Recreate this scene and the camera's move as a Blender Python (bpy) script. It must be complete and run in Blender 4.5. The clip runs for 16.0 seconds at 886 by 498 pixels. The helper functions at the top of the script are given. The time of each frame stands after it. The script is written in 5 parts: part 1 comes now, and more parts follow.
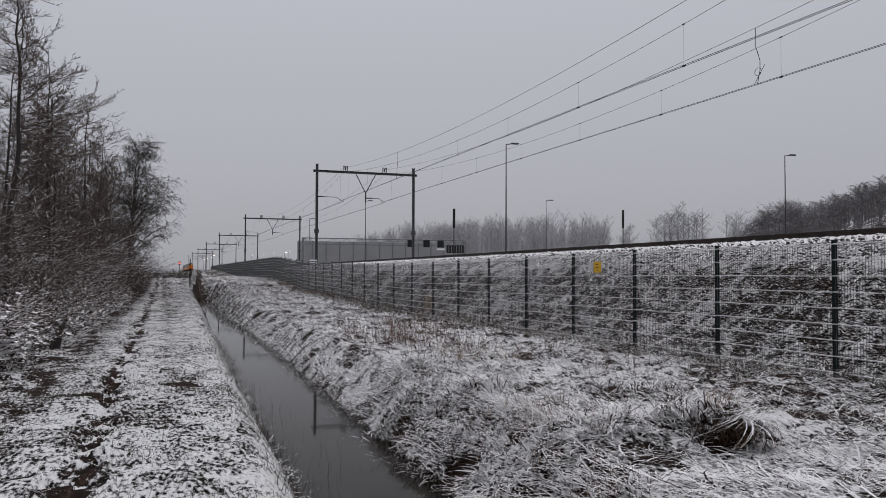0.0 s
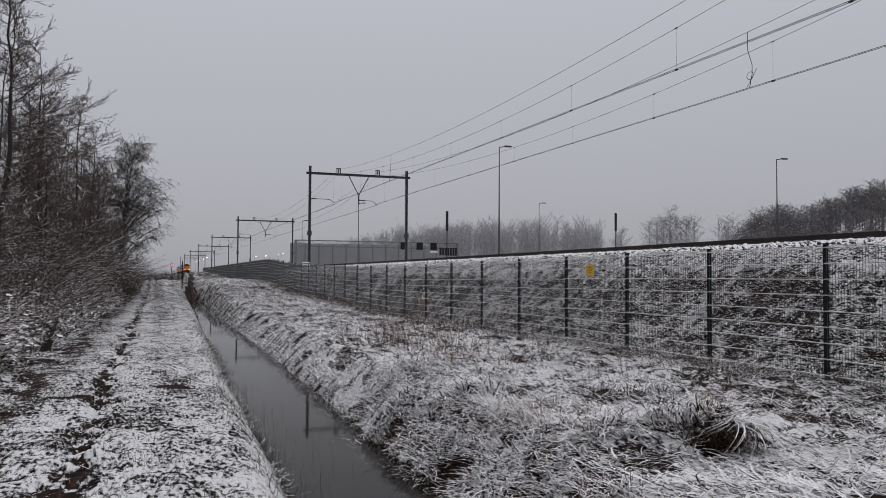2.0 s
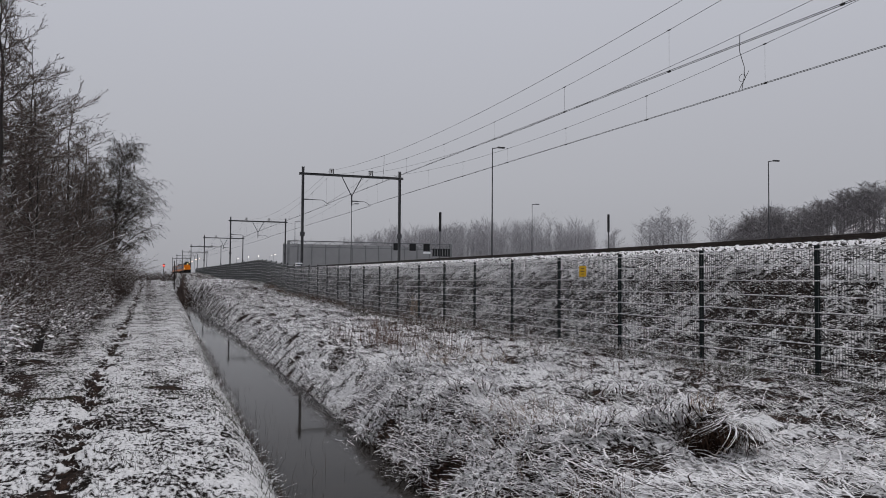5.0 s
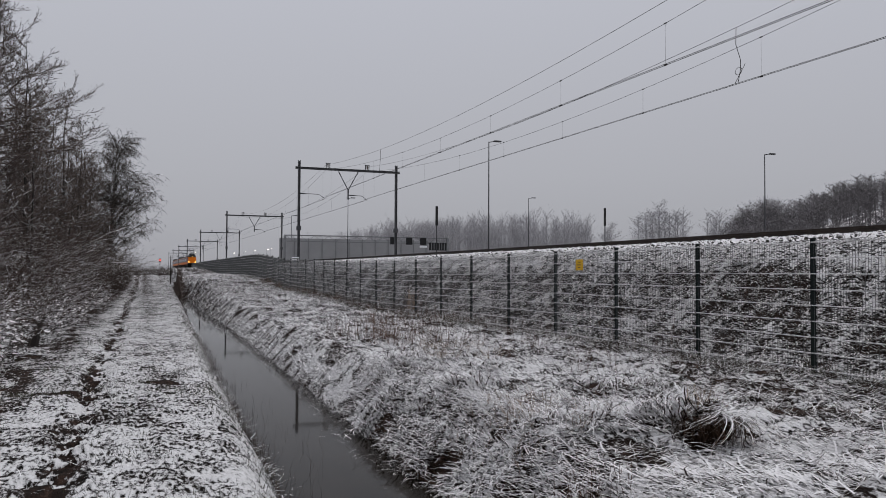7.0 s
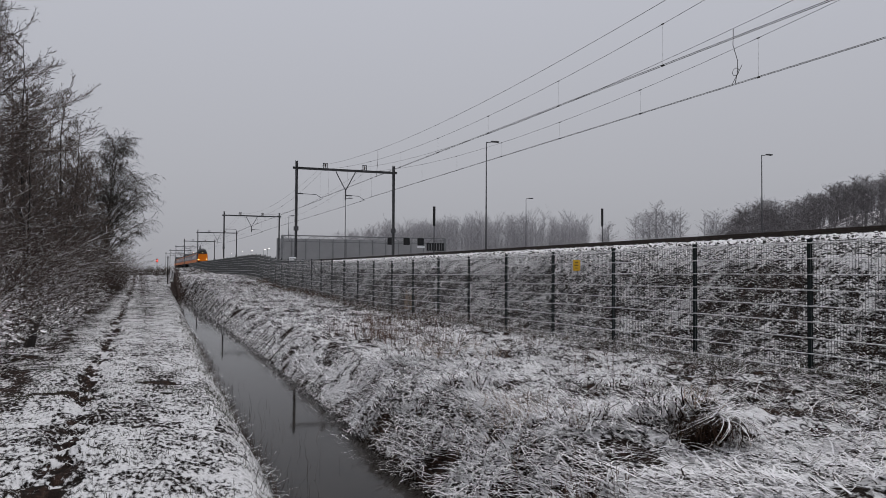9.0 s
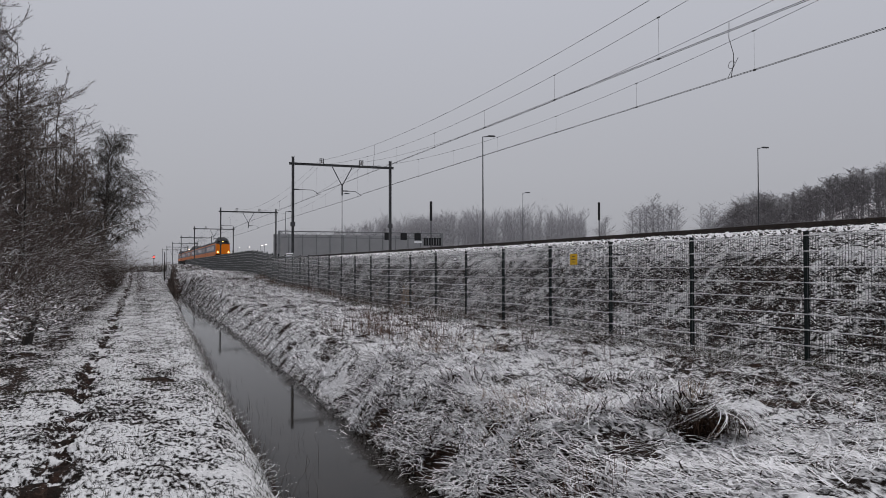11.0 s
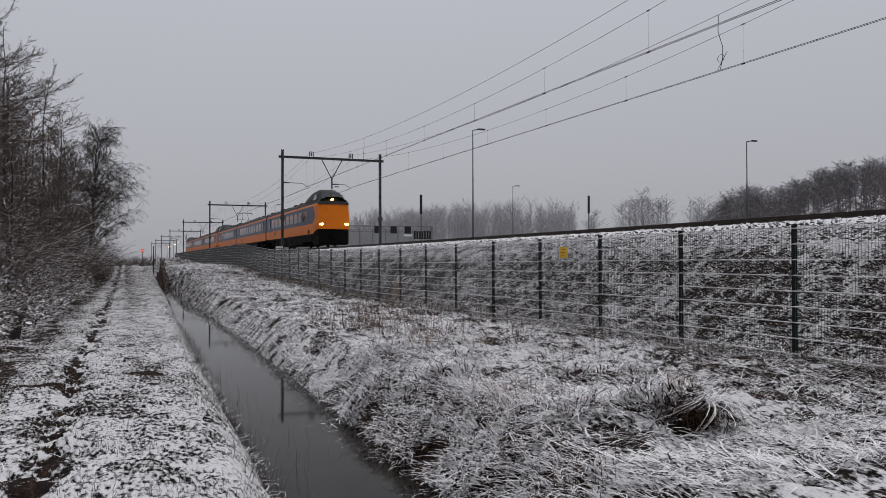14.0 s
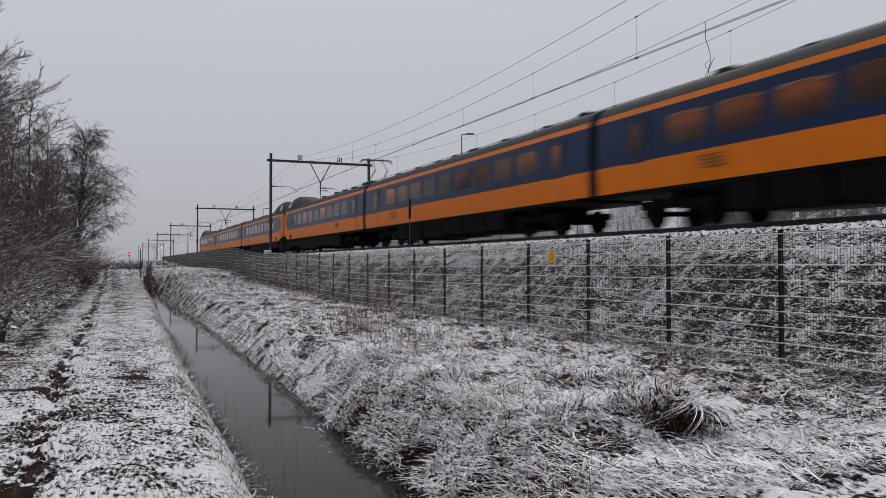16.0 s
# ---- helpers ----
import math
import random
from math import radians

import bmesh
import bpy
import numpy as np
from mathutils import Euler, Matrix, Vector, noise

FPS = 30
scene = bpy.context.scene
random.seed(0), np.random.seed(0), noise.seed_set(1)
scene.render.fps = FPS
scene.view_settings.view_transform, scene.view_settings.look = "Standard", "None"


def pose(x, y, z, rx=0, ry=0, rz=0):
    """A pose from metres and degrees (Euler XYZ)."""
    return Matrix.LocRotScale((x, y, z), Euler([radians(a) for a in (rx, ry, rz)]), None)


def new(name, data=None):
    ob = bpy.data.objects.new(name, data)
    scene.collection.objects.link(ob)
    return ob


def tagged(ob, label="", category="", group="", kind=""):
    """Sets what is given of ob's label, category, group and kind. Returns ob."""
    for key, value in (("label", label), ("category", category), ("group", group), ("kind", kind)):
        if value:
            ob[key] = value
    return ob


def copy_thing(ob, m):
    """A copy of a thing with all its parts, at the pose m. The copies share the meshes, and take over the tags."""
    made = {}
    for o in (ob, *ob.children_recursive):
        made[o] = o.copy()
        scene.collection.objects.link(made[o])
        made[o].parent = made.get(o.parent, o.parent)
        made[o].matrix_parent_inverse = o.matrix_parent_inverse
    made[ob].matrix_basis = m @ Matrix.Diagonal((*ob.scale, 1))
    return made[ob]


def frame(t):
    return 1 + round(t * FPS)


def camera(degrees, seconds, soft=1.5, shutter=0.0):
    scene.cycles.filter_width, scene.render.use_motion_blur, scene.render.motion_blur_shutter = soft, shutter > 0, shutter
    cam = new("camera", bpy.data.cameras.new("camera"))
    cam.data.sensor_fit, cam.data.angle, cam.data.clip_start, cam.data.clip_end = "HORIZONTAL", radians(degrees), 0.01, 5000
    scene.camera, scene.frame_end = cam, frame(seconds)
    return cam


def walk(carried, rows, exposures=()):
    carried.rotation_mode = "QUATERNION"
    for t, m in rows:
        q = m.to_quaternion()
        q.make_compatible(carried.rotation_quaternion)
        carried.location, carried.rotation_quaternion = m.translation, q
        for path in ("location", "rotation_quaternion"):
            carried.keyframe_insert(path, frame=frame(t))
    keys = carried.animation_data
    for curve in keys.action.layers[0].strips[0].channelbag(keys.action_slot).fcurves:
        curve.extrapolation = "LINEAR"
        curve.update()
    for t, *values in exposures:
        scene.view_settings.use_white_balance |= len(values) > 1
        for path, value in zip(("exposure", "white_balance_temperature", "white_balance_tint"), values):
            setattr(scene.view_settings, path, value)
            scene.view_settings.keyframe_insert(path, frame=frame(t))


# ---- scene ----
cam = camera(59.2, 16.0, soft=0.85, shutter=0.5)
EYE = (0.0, 0.0, 1.6)
TURNS = [(0, 91.836, -0.200, -19.776), (0.5, 91.851, -0.179, -19.876), (1, 91.859, -0.196, -19.948), (1.5, 91.923, -0.242, -20.087),
         (2, 92.024, -0.317, -20.294), (2.5, 92.119, -0.387, -20.486), (3, 92.182, -0.443, -20.600), (3.5, 92.220, -0.413, -20.690),
         (4, 92.220, -0.420, -20.725), (6.5, 91.740, -0.282, -21.005), (7, 91.655, -0.253, -21.053), (7.5, 91.650, -0.320, -21.078),
         (8, 91.678, -0.279, -21.179), (8.5, 91.678, -0.315, -21.223), (9, 91.680, -0.299, -21.245), (11.5, 91.145, 0.145, -21.516),
         (12, 90.997, 0.134, -21.624), (12.5, 90.872, 0.140, -21.741), (13, 90.806, 0.135, -21.870), (13.5, 90.808, 0.160, -22.031),
         (14, 90.806, 0.148, -22.179), (14.5, 90.848, 0.136, -22.305), (15, 90.938, 0.111, -22.437), (15.5, 91.004, 0.069, -22.646),
         (16, 91.122, -0.000, -23.018)]
walk(cam, [(t, pose(*EYE, a, b, c)) for t, a, b, c in TURNS], [(0, 0.05), (14.5, 0.06), (15, 0.07), (15.5, 0.13), (16, 0.24)])

# ---- daylight: dull overcast winter sky ----
world = bpy.data.worlds.new("overcast_sky")
scene.world = world
world.use_nodes = True
wn, wl = world.node_tree.nodes, world.node_tree.links
sky = wn.new("ShaderNodeTexSky")
sky.sky_type, sky.sun_disc = "NISHITA", False
sky.sun_elevation, sky.sun_rotation = radians(14), radians(150)
sky_grey = wn.new("ShaderNodeHueSaturation")
sky_grey.inputs["Saturation"].default_value = 0.10
sky_grey.inputs["Value"].default_value = 0.05
wl.new(sky.outputs[0], sky_grey.inputs["Color"])
cloud = wn.new("ShaderNodeMix")
cloud.data_type = "RGBA"
cloud.inputs[0].default_value = 0.9
# an overcast sky grows brighter from the horizon to the zenith
sky_co = wn.new("ShaderNodeTexCoord")
sky_up = wn.new("ShaderNodeSeparateXYZ")
sky_ramp = wn.new("ShaderNodeValToRGB")
wl.new(sky_co.outputs["Generated"], sky_up.inputs[0])
wl.new(sky_up.outputs[2], sky_ramp.inputs[0])
el = sky_ramp.color_ramp.elements
el[0].position, el[0].color = 0.0, (0.350, 0.353, 0.384, 1)
el[1].position, el[1].color = 1.0, (0.93, 0.95, 1.02, 1)
el.new(0.12).color = (0.425, 0.432, 0.472, 1)
el.new(0.36).color = (0.512, 0.526, 0.588, 1)
wl.new(sky_ramp.outputs[0], cloud.inputs[7])
wl.new(sky_grey.outputs[0], cloud.inputs[6])
wl.new(cloud.outputs[2], wn["Background"].inputs["Color"])
wn["Background"].inputs["Strength"].default_value = 1.0
sun_data = bpy.data.lights.new("sun", "SUN")
sun_data.energy, sun_data.angle, sun_data.color = 0.6, radians(40), (1.0, 0.97, 0.93)
sun = new("sun", sun_data)
sun.matrix_world = pose(0, 0, 40, 40, 0, 150)


# ---- materials ----
def nodes_of(name):
    m = bpy.data.materials.new(name)
    m.use_nodes = True
    nt = m.node_tree
    return m, nt.nodes, nt.links, nt.nodes["Principled BSDF"]


def noise_node(nt, lk, scale, detail=4.0, rough=0.6, stretch=None, coords="Object"):
    tc = nt.new("ShaderNodeTexCoord")
    n = nt.new("ShaderNodeTexNoise")
    n.inputs["Scale"].default_value, n.inputs["Detail"].default_value, n.inputs["Roughness"].default_value = scale, detail, rough
    if stretch:
        mp = nt.new("ShaderNodeMapping")
        mp.inputs["Scale"].default_value = stretch
        lk.new(tc.outputs[coords], mp.inputs[0])
        lk.new(mp.outputs[0], n.inputs["Vector"])
    else:
        lk.new(tc.outputs[coords], n.inputs["Vector"])
    return n


def ramp(nt, lk, src, stops):
    r = nt.new("ShaderNodeValToRGB")
    r.color_ramp.elements[0].position, r.color_ramp.elements[0].color = stops[0][0], (*stops[0][1], 1)
    r.color_ramp.elements[1].position, r.color_ramp.elements[1].color = stops[-1][0], (*stops[-1][1], 1)
    for p, c in stops[1:-1]:
        r.color_ramp.elements.new(p).color = (*c, 1)
    lk.new(src, r.inputs[0])
    return r


def mixed(nt, lk, fac, a, b):
    m = nt.new("ShaderNodeMix")
    m.data_type = "RGBA"
    for sock, v in ((m.inputs[0], fac), (m.inputs[6], a), (m.inputs[7], b)):
        if isinstance(v, (int, float)):
            sock.default_value = v
        elif isinstance(v, tuple):
            sock.default_value = (*v, 1)
        else:
            lk.new(v, sock)
    return m.outputs[2]


def math_node(nt, lk, op, a, b=0.0, clamp=False):
    m = nt.new("ShaderNodeMath")
    m.operation, m.use_clamp = op, clamp
    for sock, v in ((m.inputs[0], a), (m.inputs[1], b)):
        if isinstance(v, (int, float)):
            sock.default_value = v
        else:
            lk.new(v, sock)
    return m.outputs[0]


def bumped(nt, lk, bsdf, height, strength=0.4, dist=0.02):
    b = nt.new("ShaderNodeBump")
    b.inputs["Strength"].default_value, b.inputs["Distance"].default_value = strength, dist
    lk.new(height, b.inputs["Height"])
    lk.new(b.outputs[0], bsdf.inputs["Normal"])


def mat_plain(name, a, b, scale=6.0, rough=0.6, metal=0.0, bump=0.15, stretch=None):
    """Two tones of one surface, mottled, with fine relief."""
    m, nt, lk, bs = nodes_of(name)
    n = noise_node(nt, lk, scale, 6.0, 0.65, stretch)
    lk.new(ramp(nt, lk, n.outputs[0], [(0.3, a), (0.7, b)]).outputs[0], bs.inputs["Base Color"])
    fine = noise_node(nt, lk, scale * 9, 3.0)
    rr = ramp(nt, lk, fine.outputs[0], [(0.3, (rough * 0.85,) * 3), (0.7, (min(1, rough * 1.15),) * 3)])
    lk.new(rr.outputs[0], bs.inputs["Roughness"])
    bs.inputs["Metallic"].default_value = metal
    bs.inputs["Specular IOR Level"].default_value = 0.5 if rough < 0.3 else 0.2
    bumped(nt, lk, bs, fine.outputs[0], bump, 0.01)
    return m


def mat_snowy(name, a, b, snow_amount=0.5, scale=4.0, rough=0.8, patchy=0.0, snow=(0.88, 0.862, 0.868)):
    """A surface whose upward sides carry a broken cover of snow."""
    m, nt, lk, bs = nodes_of(name)
    n = noise_node(nt, lk, scale, 5.0)
    geo = nt.new("ShaderNodeNewGeometry")
    base = mixed(nt, lk, geo.outputs["Random Per Island"], a, b)
    base = mixed(nt, lk, math_node(nt, lk, "MULTIPLY", n.outputs[0], 0.5), base, tuple(0.5 * c for c in a))
    sep = nt.new("ShaderNodeSeparateXYZ")
    lk.new(geo.outputs["Normal"], sep.inputs[0])
    up = math_node(nt, lk, "ABSOLUTE", sep.outputs[2])
    v = math_node(nt, lk, "ADD", math_node(nt, lk, "MULTIPLY", up, 1.2), n.outputs[0])
    v = math_node(nt, lk, "ADD", v, math_node(nt, lk, "MULTIPLY", math_node(nt, lk, "SUBTRACT", geo.outputs["Random Per Island"], 0.5), patchy))
    v = math_node(nt, lk, "SUBTRACT", v, 1.7 - snow_amount)
    v = math_node(nt, lk, "MULTIPLY", v, 7.5, True)
    lk.new(mixed(nt, lk, v, base, snow), bs.inputs["Base Color"])
    bs.inputs["Roughness"].default_value = rough
    bs.inputs["Specular IOR Level"].default_value = 0.12
    return m


def mat_ground():
    """Frozen turf and earth under thin broken snow; the cover attribute gives how much lies where."""
    m, nt, lk, bs = nodes_of("snowy_ground")
    at = nt.new("ShaderNodeAttribute")
    at.attribute_name = "cover"
    big = noise_node(nt, lk, 0.9, 5.0, 0.6)
    mid = noise_node(nt, lk, 9.0, 6.0, 0.7, (1.0, 0.6, 1.0))
    fine = noise_node(nt, lk, 27.0, 3.5, 0.62, (1.0, 0.42, 1.0))
    v = math_node(nt, lk, "ADD", math_node(nt, lk, "MULTIPLY", big.outputs[0], 0.25), math_node(nt, lk, "MULTIPLY", mid.outputs[0], 0.65))
    v = math_node(nt, lk, "ADD", v, math_node(nt, lk, "MULTIPLY", fine.outputs[0], 1.1))
    v = math_node(nt, lk, "ADD", math_node(nt, lk, "SUBTRACT", v, 1.25), at.outputs["Fac"])
    v = math_node(nt, lk, "MULTIPLY", v, 7.0, True)
    tone = math_node(nt, lk, "ADD", math_node(nt, lk, "MULTIPLY", mid.outputs[0], 0.45), math_node(nt, lk, "MULTIPLY", fine.outputs[0], 0.55))
    soil = ramp(nt, lk, tone, [(0.38, (0.006, 0.005, 0.004)), (0.5, (0.022, 0.013, 0.010)), (0.66, (0.080, 0.046, 0.033))])
    snow = ramp(nt, lk, fine.outputs[0], [(0.25, (0.56, 0.55, 0.55)), (0.7, (0.81, 0.795, 0.80))])
    lk.new(mixed(nt, lk, v, soil.outputs[0], snow.outputs[0]), bs.inputs["Base Color"])
    bs.inputs["Roughness"].default_value = 0.9
    bs.inputs["Specular IOR Level"].default_value = 0.08
    h = math_node(nt, lk, "ADD", math_node(nt, lk, "MULTIPLY", fine.outputs[0], 0.6), mid.outputs[0])
    bumped(nt, lk, bs, math_node(nt, lk, "ADD", h, math_node(nt, lk, "MULTIPLY", v, 0.5)), 0.9, 0.05)
    return m


def mat_water():
    m, nt, lk, bs = nodes_of("ditch_water")
    n = noise_node(nt, lk, 3.0, 2.0)
    lk.new(ramp(nt, lk, n.outputs[0], [(0.3, (0.012, 0.010, 0.008)), (0.7, (0.022, 0.018, 0.014))]).outputs[0], bs.inputs["Base Color"])
    bs.inputs["Roughness"].default_value = 0.04
    bs.inputs["IOR"].default_value = 1.33
    bs.inputs["Specular IOR Level"].default_value = 0.11
    bumped(nt, lk, bs, n.outputs[0], 0.03, 0.01)
    return m


def mat_glow(name, colour, strength):
    m, nt, lk, bs = nodes_of(name)
    bs.inputs["Base Color"].default_value = (*colour, 1)
    bs.inputs["Emission Color"].default_value = (*colour, 1)
    bs.inputs["Emission Strength"].default_value = strength
    return m


def mat_train_window():
    """Dark coach glass with the warm lit saloon behind it."""
    m, nt, lk, bs = nodes_of("coach_glass")
    n = noise_node(nt, lk, 3.2, 2.5, 0.6, (1.0, 1.0, 1.3), "Object")
    info = nt.new("ShaderNodeObjectInfo")
    bs.inputs["Base Color"].default_value = (0.020, 0.012, 0.010, 1)
    bs.inputs["Roughness"].default_value = 0.12
    bs.inputs["Specular IOR Level"].default_value = 0.25
    tc = nt.new("ShaderNodeTexCoord")
    sep = nt.new("ShaderNodeSeparateXYZ")
    lk.new(tc.outputs["Object"], sep.inputs[0])
    level = math_node(nt, lk, "ADD", sep.outputs[2], math_node(nt, lk, "MULTIPLY", n.outputs[0], 0.5))
    lk.new(ramp(nt, lk, math_node(nt, lk, "ADD", level, 0.25), [(0.15, (0.02, 0.005, 0.002)), (0.45, (0.16, 0.036, 0.004)), (0.74, (0.50, 0.12, 0.010)), (0.84, (0.10, 0.03, 0.01)), (0.88, (0.9, 0.5, 0.25)), (0.91, (0.12, 0.04, 0.015))]).outputs[0], bs.inputs["Emission Color"])
    lk.new(math_node(nt, lk, "ADD", math_node(nt, lk, "MULTIPLY", math_node(nt, lk, "POWER", info.outputs["Random"], 2.0), 0.26), 0.012), bs.inputs["Emission Strength"])
    return m


SNOW = mat_plain("snow", (0.70, 0.71, 0.74), (0.82, 0.83, 0.86), 5.0, 0.85, 0, 0.4)
GROUND = mat_ground()
WATER = mat_water()
FENCE_POST = mat_plain("dark_green_coated_steel", (0.010, 0.014, 0.014), (0.020, 0.024, 0.024), 9.0, 0.5)
FENCE_POST.node_tree.nodes["Principled BSDF"].inputs["Specular IOR Level"].default_value = 0.05
FENCE_WIRE = mat_snowy("fence_wire_with_snow", (0.030, 0.036, 0.036), (0.05, 0.055, 0.055), 0.98, 9.0, 0.5)
MESH_WIRE = mat_plain("thin_coated_wire", (0.06, 0.064, 0.064), (0.14, 0.145, 0.145), 9.0, 0.5)
RAIL_STEEL = mat_plain("rusty_rail_steel", (0.020, 0.016, 0.014), (0.045, 0.034, 0.028), 5.0, 0.6, 0.2)
SLEEPER = mat_snowy("concrete_sleeper", (0.20, 0.19, 0.18), (0.27, 0.26, 0.25), 0.9, 3.0)
BALLAST = mat_snowy("snow_dusted_ballast_stone", (0.05, 0.046, 0.043), (0.13, 0.12, 0.11), 0.64, 9.0)
PORTAL_STEEL = mat_plain("weathered_galvanised_steel", (0.050, 0.052, 0.055), (0.10, 0.10, 0.105), 2.0, 0.6, 0.3)
CERAMIC = mat_plain("brown_insulator_glaze", (0.06, 0.04, 0.03), (0.10, 0.07, 0.05), 12.0, 0.3)
CABLE = mat_plain("dark_copper_cable", (0.030, 0.030, 0.030), (0.055, 0.052, 0.05), 1.0, 0.6, 0.2)
BARK = mat_snowy("damp_dark_bark", (0.034, 0.030, 0.028), (0.060, 0.053, 0.048), 0.10, 5.0)
BARK_PALE = mat_snowy("birch_bark", (0.050, 0.044, 0.041), (0.11, 0.096, 0.088), 0.10, 5.0)
TWIG = mat_snowy("brown_twigs", (0.070, 0.058, 0.052), (0.170, 0.132, 0.116), 0.10, 6.0)
THICKET = mat_snowy("snow_lined_thicket_twigs", (0.070, 0.056, 0.049), (0.170, 0.130, 0.112), 0.26, 7.0, 0.8, 0.4)
DITCH_GRASS = mat_snowy("wet_brown_grass", (0.018, 0.011, 0.008), (0.095, 0.056, 0.040), 0.14, 12.0, 0.8, 0.4)
WEED = mat_snowy("brown_weed_stalk", (0.095, 0.058, 0.044), (0.24, 0.155, 0.118), 0.25, 12.0)
BRAMBLE = mat_snowy("snowy_bramble", (0.022, 0.016, 0.012), (0.090, 0.055, 0.038), 0.42, 9.0, 0.8, 0.5)
# distant haze is painted into this pale base colour of the far trees
HAZE_WOOD = mat_snowy("hazed_far_wood", (0.40, 0.39, 0.405), (0.54, 0.53, 0.545), 0.2, 0.5)
STRAW = mat_snowy("dead_grass", (0.014, 0.008, 0.006), (0.13, 0.076, 0.054), 0.50, 12.0, 0.8, 1.15)
STRAW_BARE = mat_snowy("bleached_reed_straw", (0.17, 0.12, 0.08), (0.56, 0.42, 0.32), 0.30, 14.0)
GREEN_GRASS = mat_snowy("winter_grass", (0.030, 0.032, 0.018), (0.095, 0.090, 0.055), 0.16, 22.0)
ORANGE = mat_plain("orange_yellow_train_paint", (0.58, 0.138, 0.001), (0.66, 0.162, 0.002), 1.2, 0.42, 0, 0.02)
ORANGE.node_tree.nodes["Principled BSDF"].inputs["Specular IOR Level"].default_value = 0.2
BLUE = mat_plain("dark_blue_train_paint", (0.004, 0.014, 0.050), (0.006, 0.020, 0.066), 1.2, 0.35, 0, 0.02)
BLUE.node_tree.nodes["Principled BSDF"].inputs["Specular IOR Level"].default_value = 0.2
ROOF_GREY = mat_plain("sooty_grey_roof_paint", (0.018, 0.018, 0.020), (0.042, 0.042, 0.045), 2.5, 0.7, 0, 0.1)
UNDERFRAME = mat_plain("grimy_underframe", (0.003, 0.003, 0.003), (0.008, 0.007, 0.006), 4.0, 0.75, 0, 0.3)
UNDERFRAME.node_tree.nodes["Principled BSDF"].inputs["Specular IOR Level"].default_value = 0.05
COACH_GLASS = mat_train_window()
CAB_GLASS = mat_plain("dark_cab_glass", (0.010, 0.012, 0.014), (0.016, 0.018, 0.022), 2.0, 0.06, 0, 0.0)
RUBBER = mat_plain("black_gangway_rubber", (0.008, 0.008, 0.009), (0.016, 0.016, 0.017), 6.0, 0.8)
HEADLIGHT = mat_glow("warm_headlight", (1.0, 0.58, 0.13), 9.0)
YELLOW_SIGN = mat_plain("yellow_sign_face", (0.62, 0.36, 0.02), (0.70, 0.42, 0.03), 8.0, 0.45)
SIGN_BLACK = mat_plain("black_sign_paint", (0.010, 0.010, 0.011), (0.020, 0.020, 0.021), 8.0, 0.5)
SIGN_WHITE = mat_plain("white_sign_paint", (0.72, 0.73, 0.74), (0.80, 0.81, 0.82), 6.0, 0.5)
GREY_METAL = mat_plain("dull_grey_metal", (0.16, 0.165, 0.17), (0.23, 0.235, 0.24), 1.0, 0.6, 0.1)
SCREEN = mat_plain("grey_noise_screen", (0.25, 0.25, 0.255), (0.30, 0.30, 0.305), 0.3, 0.8)
LAMP_WARM = mat_glow("warm_street_light", (1.0, 0.75, 0.45), 7.0)
LAMP_WHITE = mat_glow("white_street_light", (1.0, 0.95, 0.85), 6.0)
LAMP_RED = mat_glow("red_signal_light", (1.0, 0.09, 0.07), 3.5)


# ---- mesh helpers ----
def mesh_object(name, data, material, parent=None, label=""):
    ob = new(name, data)
    if material and not data.materials:
        data.materials.append(material)
    if parent:
        ob.parent = parent
    if label:
        ob["label"] = label
    return ob


def part(name, bm, material, parent=None, label="", smooth=False):
    me = bpy.data.meshes.new(name)
    bmesh.ops.recalc_face_normals(bm, faces=bm.faces)
    bm.to_mesh(me)
    bm.free()
    if smooth:
        me.shade_smooth()
    return mesh_object(name, me, material, parent, label)


def quick_mesh(name, verts, quads, smooth=False):
    """A mesh from numpy arrays of points and four-cornered faces."""
    me = bpy.data.meshes.new(name)
    verts, quads = np.asarray(verts, np.float32), np.asarray(quads, np.int32)
    me.vertices.add(len(verts))
    me.vertices.foreach_set("co", verts.ravel())
    me.loops.add(quads.size)
    me.loops.foreach_set("vertex_index", quads.ravel())
    me.polygons.add(len(quads))
    me.polygons.foreach_set("loop_start", np.arange(0, quads.size, 4, dtype=np.int32))
    me.polygons.foreach_set("loop_total", np.full(len(quads), 4, np.int32))
    if smooth:
        me.polygons.foreach_set("use_smooth", np.ones(len(quads), bool))
    me.update()
    me.validate()
    return me


def box(bm, x0, x1, y0, y1, z0, z1, bevel=0.0):
    made = bmesh.ops.create_cube(bm, size=1.0)["verts"]
    for v in made:
        v.co = Vector(((x0 + x1) / 2 + v.co.x * (x1 - x0), (y0 + y1) / 2 + v.co.y * (y1 - y0), (z0 + z1) / 2 + v.co.z * (z1 - z0)))
    if bevel:
        es = {e for v in made for e in v.link_edges}
        bmesh.ops.bevel(bm, geom=list(es), offset=bevel, segments=1, affect="EDGES")
    return bm


def rod(bm, a, b, r0, r1=None, sides=6):
    a, b = Vector(a), Vector(b)
    r1 = r0 if r1 is None else r1
    q = (b - a).to_track_quat("Z", "Y").to_matrix().to_4x4()
    m = Matrix.Translation((a + b) / 2) @ q
    bmesh.ops.create_cone(bm, cap_ends=True, segments=sides, radius1=r0, radius2=r1, depth=(b - a).length, matrix=m)
    return bm


